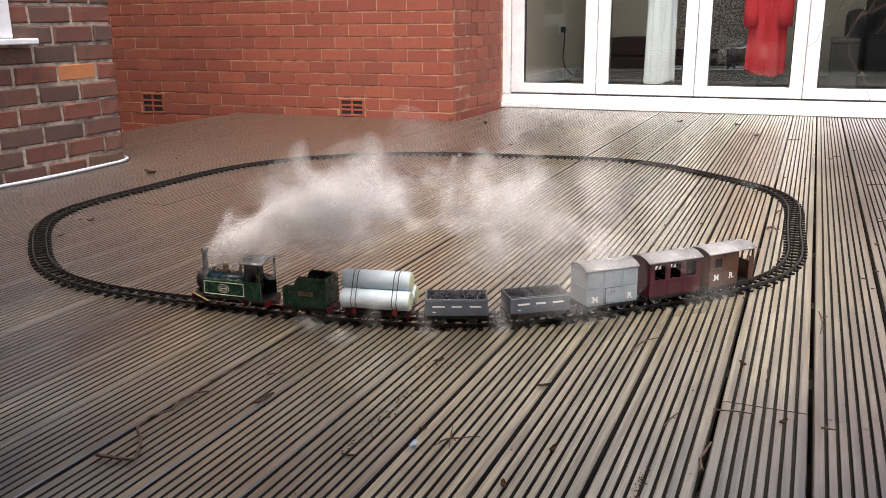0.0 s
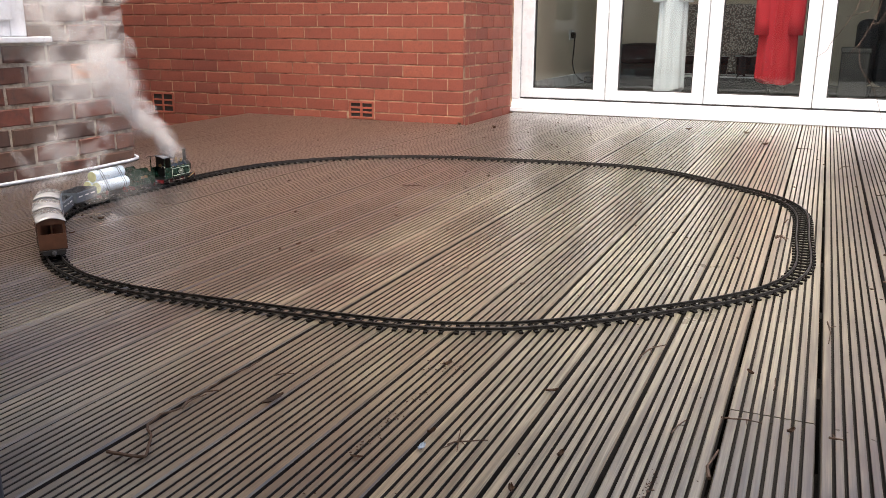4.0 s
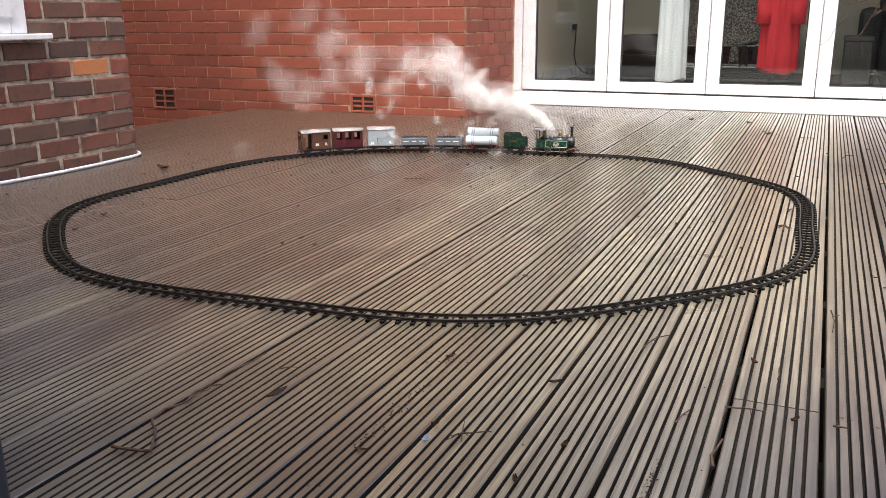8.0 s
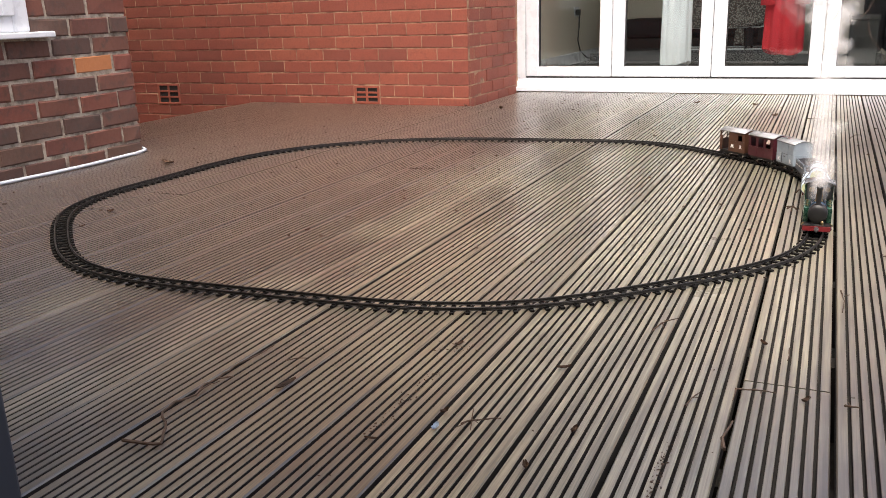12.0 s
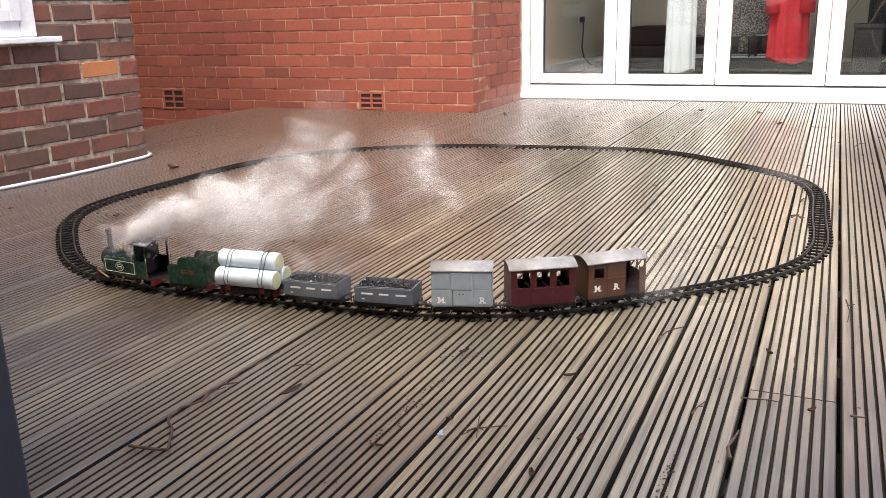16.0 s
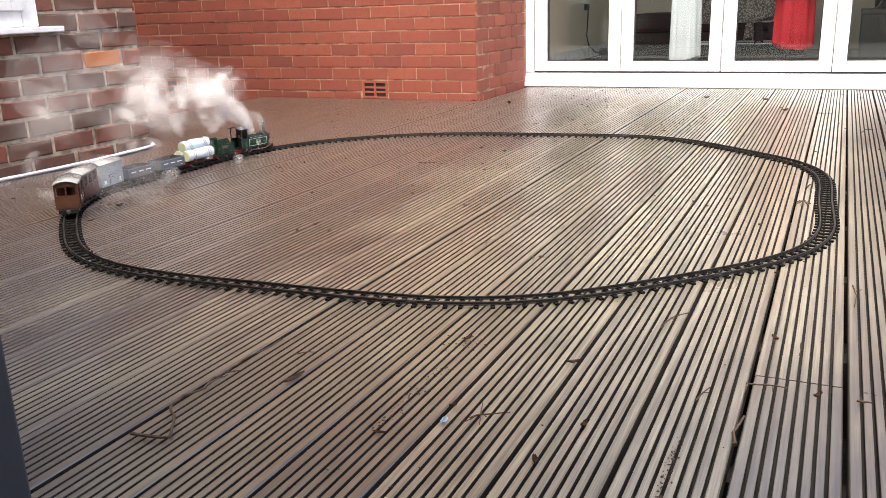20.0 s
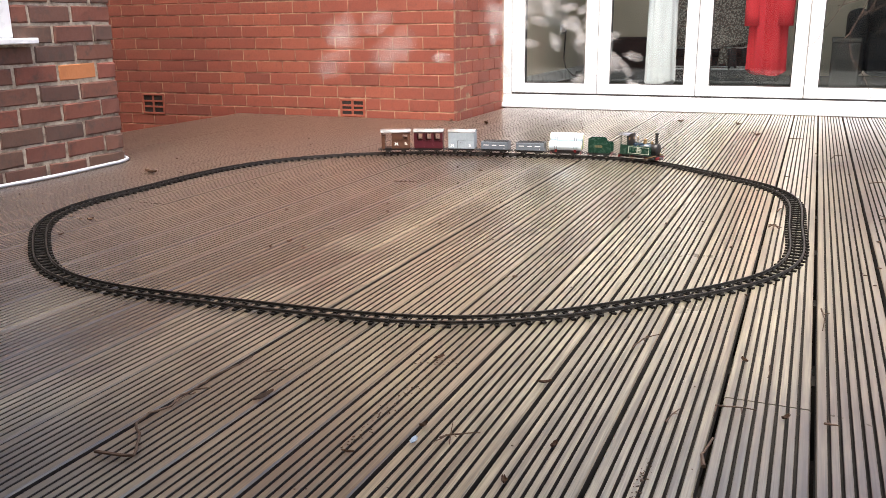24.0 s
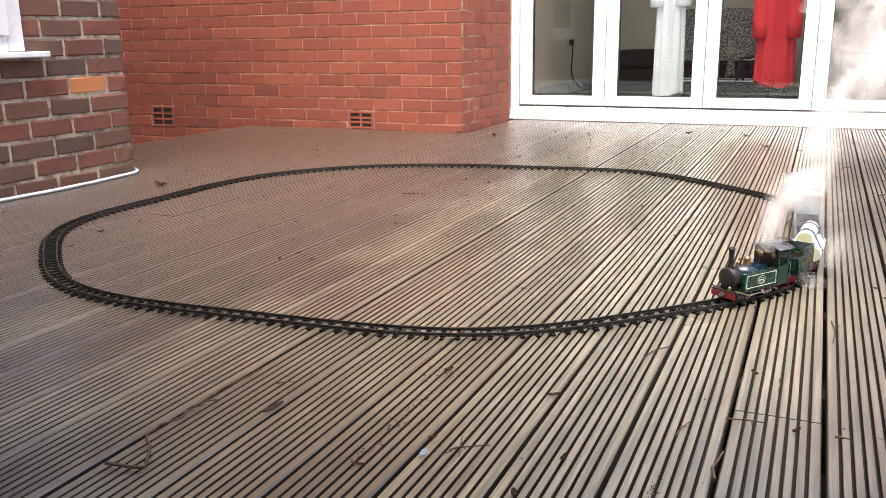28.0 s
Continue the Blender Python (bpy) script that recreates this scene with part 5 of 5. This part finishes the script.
def wisp_mesh(seed, size, material):
    """A thin vapour body of nested uneven shells."""
    r = random.Random(seed)
    bm = bmesh.new()
    off = Vector((r.uniform(0, 50), r.uniform(0, 50), 0))
    for k in range(3):
        f = 1 - k * 0.27
        shift = Vector((r.uniform(-0.3, 0.3), r.uniform(-0.3, 0.3), r.uniform(-0.3, 0.3))) * (1 - f)
        for p in bmesh.ops.create_icosphere(bm, subdivisions=2, radius=1.0)["verts"]:
            d = p.co.normalized()
            s = f * (0.84 + 0.4 * noise.noise(d * 1.4 + off) + 0.16 * noise.noise(d * 3.0 + off * (k + 1)))
            p.co = Vector(((d.x * s + shift.x) * size[0], (d.y * s + shift.y) * size[1], (d.z * s + shift.z) * size[2]))
    me = bpy.data.meshes.new("wisp")
    bm.to_mesh(me)
    bm.free()
    me.polygons.foreach_set("use_smooth", [True] * len(me.polygons))
    me.materials.append(material)
    return me


# small wisps fit in the boiler; the wide ones gather under the boards until they are drawn up into the plume
WISP_MESHES = [wisp_mesh(k, (0.052, 0.029, 0.022), M_STEAM) for k in range(8)]
MIST_MESHES = [wisp_mesh(40 + k, (0.11, 0.08, 0.065), M_MIST) for k in range(8)]
WISPS = []
FIRST_WISP, LAST_WISP, WISP_COUNT = -3.2, 27.95, 4400
# how thickly the steam comes, by time
FLOW = ((-3.2, 0.3), (-2.0, 1.7), (0, 1.9), (0.4, 2.4), (2, 2.0), (4, 1.4), (7.6, 1.4), (8.6, 0.5), (11, 0.5), (12, 1.1), (13.5, 1.1), (14.3, 0.8), (15.2, 0.9), (16, 1.9), (17.8, 1.9), (18.3, 1.1), (19.5, 1.1), (21.5, 1.2), (22.2, 0.3), (24.2, 0.25), (24.7, 0.7), (26.5, 1.1), (27, 1.5), (27.95, 1.6))
TIMES = np.linspace(FIRST_WISP, LAST_WISP, 600)
SHARE = np.cumsum(np.interp(TIMES, [q[0] for q in FLOW], [q[1] for q in FLOW]))
SHARE = (SHARE - SHARE[0]) / (SHARE[-1] - SHARE[0])
plume = None
for k in range(WISP_COUNT):
    if k % 1100 == 0:
        plume = thing("steam_plume", pose(0, 0, 0), "white steam drifting up behind the locomotive", "steam", "steam of the locomotive", "stuff")
    w = new("wisp", MIST_MESHES[k // 5 % 8] if k % 5 == 0 else WISP_MESHES[k % 8])
    w.parent = plume
    WISPS.append((w, float(np.interp((k + 0.5) / WISP_COUNT, SHARE, TIMES)), k))
# ---- deck boards and the bricks of the walls ----
PITCH, BOARD = 0.1333, 0.1256


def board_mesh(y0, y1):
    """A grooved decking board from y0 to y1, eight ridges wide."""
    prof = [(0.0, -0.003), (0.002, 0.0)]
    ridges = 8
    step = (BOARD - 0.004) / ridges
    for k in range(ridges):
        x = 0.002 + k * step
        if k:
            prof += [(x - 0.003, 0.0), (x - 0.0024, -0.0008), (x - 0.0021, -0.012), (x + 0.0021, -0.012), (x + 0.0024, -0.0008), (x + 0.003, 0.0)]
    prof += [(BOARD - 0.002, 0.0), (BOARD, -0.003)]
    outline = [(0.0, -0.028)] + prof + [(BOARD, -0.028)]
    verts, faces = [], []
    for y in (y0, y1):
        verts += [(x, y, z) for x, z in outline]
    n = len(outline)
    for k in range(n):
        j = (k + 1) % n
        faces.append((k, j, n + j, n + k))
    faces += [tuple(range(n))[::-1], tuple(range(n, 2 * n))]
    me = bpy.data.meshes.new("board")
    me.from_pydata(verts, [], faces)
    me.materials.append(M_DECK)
    me.materials.append(M_BEARER_SHADE)  # groove dirt, darkened further to stand for shade
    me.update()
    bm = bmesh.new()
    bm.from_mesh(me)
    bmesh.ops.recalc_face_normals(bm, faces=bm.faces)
    # groove walls and board sides are painted dark, as shade in the recesses
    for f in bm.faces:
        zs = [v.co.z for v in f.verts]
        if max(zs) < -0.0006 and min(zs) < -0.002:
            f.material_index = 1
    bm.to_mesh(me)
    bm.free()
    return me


deck = thing("deck", pose(0, 0, 0), "weathered grooved timber decking, damp and worn brown", "deck", kind="structure")
rnd = random.Random(5)
meshes = {}
first = 1.498 - PITCH * 24
for k in range(48):
    x = first + PITCH * k + (PITCH - BOARD) / 2
    if x < -1.62:
        continue
    start = -1.9 if x + BOARD < -0.82 else -7.0
    end = -0.02 if x < -0.06 else 0.868
    if x < -0.79 < x + BOARD:
        start = -1.9
    if abs(x - 1.9) < 0.05:
        cuts = [-3.47]
    elif abs(x + 0.1) < 0.06:
        cuts = [-2.6]
    else:
        cuts = [rnd.choice((-5.3, -5.9))] if start < -3 else []
    edges = [start] + cuts + [end]
    for a, b in zip(edges, edges[1:]):
        key = (round(a, 3), round(b, 3))
        if key not in meshes:
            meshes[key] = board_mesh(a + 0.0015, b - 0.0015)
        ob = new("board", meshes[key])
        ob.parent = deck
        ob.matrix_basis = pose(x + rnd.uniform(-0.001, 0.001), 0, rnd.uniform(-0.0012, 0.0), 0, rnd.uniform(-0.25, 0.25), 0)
bm = bmesh.new()
for y in np.arange(-6.9, 0.8, 0.45):
    add_box(bm, -1.58 if y > -1.8 else -0.78, 4.4, y, y + 0.045, -0.17, -0.0305)
add_box(bm, -1.6, -1.585, -1.9, -0.02, -0.17, -0.0305)
part("joists", bm, M_BEARER_SHADE, deck, "dark joists under the boards")


def brick_mesh(length, height, depth, wear, seed):
    """A brick with rounded, slightly uneven arrises, its face at y = 0 looking to -y."""
    r = random.Random(seed)
    bm = bmesh.new()
    e = wear
    def j(a):
        return r.uniform(-a, a)
    back = [bm.verts.new((x, depth, z)) for x, z in ((0, 0), (length, 0), (length, height), (0, height))]
    mid = [bm.verts.new((x + j(e * 0.4), e, z + j(e * 0.4))) for x, z in ((0, 0), (length * 0.5, 0), (length, 0), (length, height), (length * 0.5, height), (0, height))]
    frontv = [bm.verts.new((x + j(e * 0.5), j(e * 0.3), z + j(e * 0.5))) for x, z in ((e, e), (length * 0.5, e), (length - e, e), (length - e, height - e), (length * 0.5, height - e), (e, height - e))]
    bm.faces.new((frontv[0], frontv[1], frontv[4], frontv[5]))
    bm.faces.new((frontv[1], frontv[2], frontv[3], frontv[4]))
    for k in range(6):
        bm.faces.new((mid[k], mid[(k + 1) % 6], frontv[(k + 1) % 6], frontv[k]))
    bm.faces.new((back[0], back[1], mid[2], mid[1], mid[0]))
    bm.faces.new((back[1], back[2], mid[3], mid[2]))
    bm.faces.new((back[2], back[3], mid[5], mid[4], mid[3]))
    bm.faces.new((back[3], back[0], mid[0], mid[5]))
    bmesh.ops.recalc_face_normals(bm, faces=bm.faces)
    me = bpy.data.meshes.new("brick")
    bm.to_mesh(me)
    bm.free()
    return me


BRICKS = {}


def lay(wall, material, m, length, height, wear, rnd):
    key = (material.name, round(length, 3), rnd.randrange(4), round(height, 4))
    if key not in BRICKS:
        BRICKS[key] = brick_mesh(length, height, 0.03, wear * (1.3 if wear > 0.003 else 1.0), (key[2] * 131 + int(key[1] * 1000)) % 997)
        BRICKS[key].materials.append(material)
    ob = new("brick", BRICKS[key])
    ob.parent = wall
    ob.matrix_basis = m


# red walls: stretcher bond, 203 x 75 mm with joints
rnd = random.Random(11)
COURSE, UNIT, JOINT = 0.075, 0.2025, 0.0065
VENTS = ((-0.795, -0.612, -0.012, 0.113), (-2.42, -2.222, -0.032, 0.113))
for row in range(-4, 11):
    z = 0.043 + COURSE * row + 0.004
    half = row % 2 == 0
    x = 0.0
    first_len = UNIT / 2 if half else UNIT
    k = 0
    while x > -3.6:
        length = first_len if k == 0 else UNIT
        a, b = x - length, x
        k += 1
        x = a
        if row < 0 and a > -1.5 and z + COURSE < 0.02:
            continue
        clash = [v for v in VENTS if a + 0.01 < v[1] and b - 0.01 > v[0] and z < v[3] - 0.02 and z + COURSE > v[2] + 0.02]
        if clash:
            v = clash[0]
            if b - v[1] > 0.03:
                lay(wall_back, M_BRICK, pose(v[1] + 0.006, 0.001, z), b - v[1] - JOINT, COURSE - JOINT, 0.0022, rnd)
            if v[0] - a > 0.03:
                lay(wall_back, M_BRICK, pose(a + JOINT / 2, 0.001, z), v[0] - a - JOINT, COURSE - JOINT, 0.0022, rnd)
            continue
        corner = JOINT / 2 if k == 1 else 0
        lay(wall_back, M_BRICK, pose(a + JOINT / 2, rnd.uniform(-0.001, 0.001), z + rnd.uniform(-0.0008, 0.0008)), length - JOINT + corner, COURSE - JOINT, 0.0022, rnd)
    if row < -1:
        continue
    y, k = 0.0, 0
    while y < 0.84:
        length = (UNIT if half else UNIT / 2) if k == 0 else UNIT
        length = min(length, 0.865 - y)
        lay(wall_return, M_BRICK, pose(0.001 + rnd.uniform(-0.001, 0.001), y + (0.031 if k == 0 else JOINT / 2), z, 0, 0, 90), length - JOINT / 2 - (0.031 if k == 0 else JOINT / 2), COURSE - JOINT, 0.0022, rnd)
        y += length
        k += 1

# old wall: worn bricks, 206 x 77 mm with thick joints
rnd = random.Random(23)
OLD_COURSE, OLD_UNIT, OLD_JOINT = 0.0765, 0.2075, 0.0125
for row in range(-1, 12):
    z = -0.025 + OLD_COURSE * row + OLD_JOINT / 2
    y, k = -1.905, 0
    while y > -3.2:
        length = OLD_UNIT if k else (OLD_UNIT / 2 if row % 2 == 1 else OLD_UNIT)
        a = y - length
        in_window = a < -2.412 and 0.48 < z < 1.6
        if in_window and y > -2.38:
            lay(wall_old, M_OLD_BRICK, pose(-0.79, -2.412 + OLD_JOINT / 2, z, 0, 0, 90), y + 2.412 - OLD_JOINT, OLD_COURSE - OLD_JOINT, 0.004, rnd)
        elif not in_window:
            orange = row == 5 and k == 1
            lean = rnd.uniform(-0.8, 0.8)
            cap = OLD_JOINT / 2 if k == 0 else 0
            lay(wall_old, M_ORANGE_BRICK if orange else M_OLD_BRICK, pose(-0.79 + rnd.uniform(-0.003, 0.003), a + OLD_JOINT / 2, z + rnd.uniform(-0.002, 0.002), lean * 0.4, lean, 90), length - OLD_JOINT + cap, OLD_COURSE - OLD_JOINT, 0.004, rnd)
        y = a
        k += 1
    # the end face of the old wall, round the corner
    x = -0.824
    while x > -1.05:
        length = min(OLD_UNIT, x + 1.052)
        if length > 0.05:
            lay(wall_old, M_OLD_BRICK, pose(x - OLD_JOINT / 2, -1.905, z, 0, 0, 180), length - OLD_JOINT, OLD_COURSE - OLD_JOINT, 0.004, rnd)
        x -= OLD_UNIT


# ---- what moves ----
RUN = ((0, 1.843), (2, 2.776), (4, 3.68), (6, 4.579), (8, 5.504), (10, 6.464), (12, 7.445), (14, 8.430), (16, 9.358), (18, 10.283), (20, 11.211), (22, 12.140), (24, 13.095), (26, 14.059), (28, 15.030))
PACE = 0.473


def chimney_at(t):
    """Metres run by the chimney along the loop at t seconds, smoothed between its stations."""
    ts, ss = [p[0] for p in RUN], [p[1] for p in RUN]
    out = 0.0
    for d in (-0.6, -0.3, 0.0, 0.3, 0.6):
        q = min(max(t + d, 0.0), 28.0)
        out += float(np.interp(q, ts, ss)) - PACE * (q - t)
    return out / 5


def vehicle_pose(t, behind, half):
    s = chimney_at(t) - behind
    x0, y0, _ = on_loop(s - half)
    x1, y1, _ = on_loop(s + half)
    return pose((x0 + x1) / 2, (y0 + y1) / 2, RAIL_TOP, 0, 0, math.degrees(math.atan2(y1 - y0, x1 - x0)))


# how high the steam is thrown, and how fast it climbs after that, by the time at which it leaves
THROW = ((-4, 0.1), (0.2, 0.1), (0.4, 0.34), (0.9, 0.42), (2.5, 0.4), (4, 0.16), (5, 0.08), (8, 0.07), (9, 0.34), (11, 0.5), (12.3, 0.46), (13, 0.2), (13.6, 0.13), (14.2, 0.1), (16, 0.1), (17, 0.16), (18.3, 0.12), (19.5, 0.16), (21.5, 0.16), (23, 0.3), (24.5, 0.6), (26.6, 0.6), (27.2, 0.36), (28, 0.34))
CLIMB = ((-4, 0.03), (0.2, 0.03), (0.6, 0.12), (3, 0.14), (4.5, 0.16), (5.5, 0.12), (7.5, 0.12), (9, 0.25), (12, 0.3), (13, 0.1), (14.2, 0.03), (18, 0.03), (20, 0.06), (21, 0.12), (23, 0.2), (24.5, 0.3), (28, 0.3))
# how widely it parts
SPREAD = ((3, 1.0), (4.5, 0.65), (8, 0.65), (9, 1.0), (24, 1.0), (26, 1.3))
# breeze towards the doors' far end
BREEZE = ((11.5, 0.0), (12.2, 0.12), (13.5, 0.12), (14.5, 0.0), (26, 0.0), (27, 0.2), (28, 0.26))


def by_time(table, t):
    return float(np.interp(t, [p[0] for p in table], [p[1] for p in table]))


def wisp_rows(leave, k):
    """A wisp rides in the boiler, leaves by the valve beside the cab, rises, slows and billows."""
    r = random.Random(1000 + k)
    mist = k % 5 == 0
    rows = []
    t = 0.0
    while t < leave - 0.01 and not mist:
        m = vehicle_pose(t, 0.065, 0.031)
        rows.append((t, m @ pose(0.006, 0, 0.044)))
        t += 0.5
    from_chimney = k % 20 == 4
    s = chimney_at(leave) - (0.0 if from_chimney else 0.088)
    x, y, h = on_loop(s)
    if mist and leave > -0.36:
        rows = [(0.0, pose(x, y, -0.27)), (leave + 0.38, pose(x, y, -0.27))]
    # the steam comes in puffs: each has its own way, and its wisps part from its middle
    puff = random.Random(int((leave + 10) * 4.5))
    p_side = [puff.gauss(0, 1) for _ in range(3)]
    base = by_time(THROW, leave)
    climb = by_time(CLIMB, leave)
    throw = base * (0.25 if from_chimney else (0.88 + 0.24 * puff.random()) * r.uniform(0.72, 1.22))
    carry = 0.10 * r.uniform(0.8, 1.2)
    side = [r.gauss(0, 1) for _ in range(3)]
    turn = [r.uniform(-70, 70) for _ in range(3)]
    life = 0.3 + 0.6 * r.random() if from_chimney else (1.0 + 1.8 * r.random() if mist else 0.5 + 1.3 * r.random() ** 1.3)
    breeze, wide = by_time(BREEZE, leave), by_time(SPREAD, leave)
    ages = (0.5,) if mist else (0.0, 0.1, 0.22, 0.4)
    ages += (0.65, 1.0, 1.5, 2.1, 2.8, 3.6, 4.6, 6.0, 8.0)
    low = leave < 10 or 12.4 < leave < 23.5 or from_chimney
    if low:
        # spent vapour sinks between the boards
        ages = [a for a in ages if a < life - 0.05] + [life, life + 0.2, life + 0.4, 8.0]
    for age in ages:
        t = leave + age
        if t < -0.001 and age < 8:
            continue
        ease = 1 - math.exp(-age / 0.42)
        own = wide * (0.004 + 0.042 * age ** 0.75 + 0.05 * max(0, age - 1.5) ** 1.2)
        shared = wide * 0.042 * age ** 0.8
        sway = [noise.noise(Vector((leave * 1.3, 3.7 * j + age * 0.25, 0.5))) * 0.12 * age ** 0.8 for j in range(3)]
        drift = [side[j] * own + p_side[j] * shared + sway[j] for j in range(3)]
        z = 0.105 + throw * ease + climb * age + drift[2] * 0.75
        if not low:
            z += 0.45 * max(0, age - 1.7) ** 1.7
        px = x + math.cos(h) * carry * ease + drift[0] + breeze * age
        py = y + math.sin(h) * carry * ease + drift[1] * 0.8
        py = min(py, (0.7 if px > 0.1 else -0.1) - 0.05 * abs(side[1]))
        px = max(px, -0.7 + 0.05 * abs(side[0]))
        z = max(z, 0.05)
        if low:
            gone = min(1.0, max(0.0, (age - life) / 0.4))
            z = z + (-0.27 - z) * gone * gone * (3 - 2 * gone)
        m = pose(px, py, z, turn[0] * age * 0.4, 80 * math.exp(-age / 0.3) + turn[1] * (1 - math.exp(-age / 0.4)), math.degrees(h) + turn[2] * min(age, 3))
        rows.append((t, m))
    if rows[0][0] > 0:
        rows.insert(0, (0.0, rows[0][1]))
    keep = [q for q in rows if q[0] <= 28.0]
    late = [q for q in rows if q[0] > 28.0]
    if late:
        keep.append(late[0])
    elif keep[-1][0] < 28.0:
        keep.append((28.0, keep[-1][1]))
    return keep


def motions():
    for v, behind, half in TRAIN:
        walk(v, [(k * 0.2, vehicle_pose(k * 0.2, behind, half)) for k in range(141)])
    for axle, x, radius in WHEELSETS:
        rows = []
        for k in range(841):
            t = k / 30
            turn = math.degrees((chimney_at(t) - chimney_at(0)) / max(radius, 0.0115))
            rows.append((t, pose(x, 0, radius) @ Matrix.Rotation(radians(turn), 4, "Y")))
        walk(axle, rows)
    for w, leave, k in WISPS:
        walk(w, wisp_rows(leave, k))


motions()
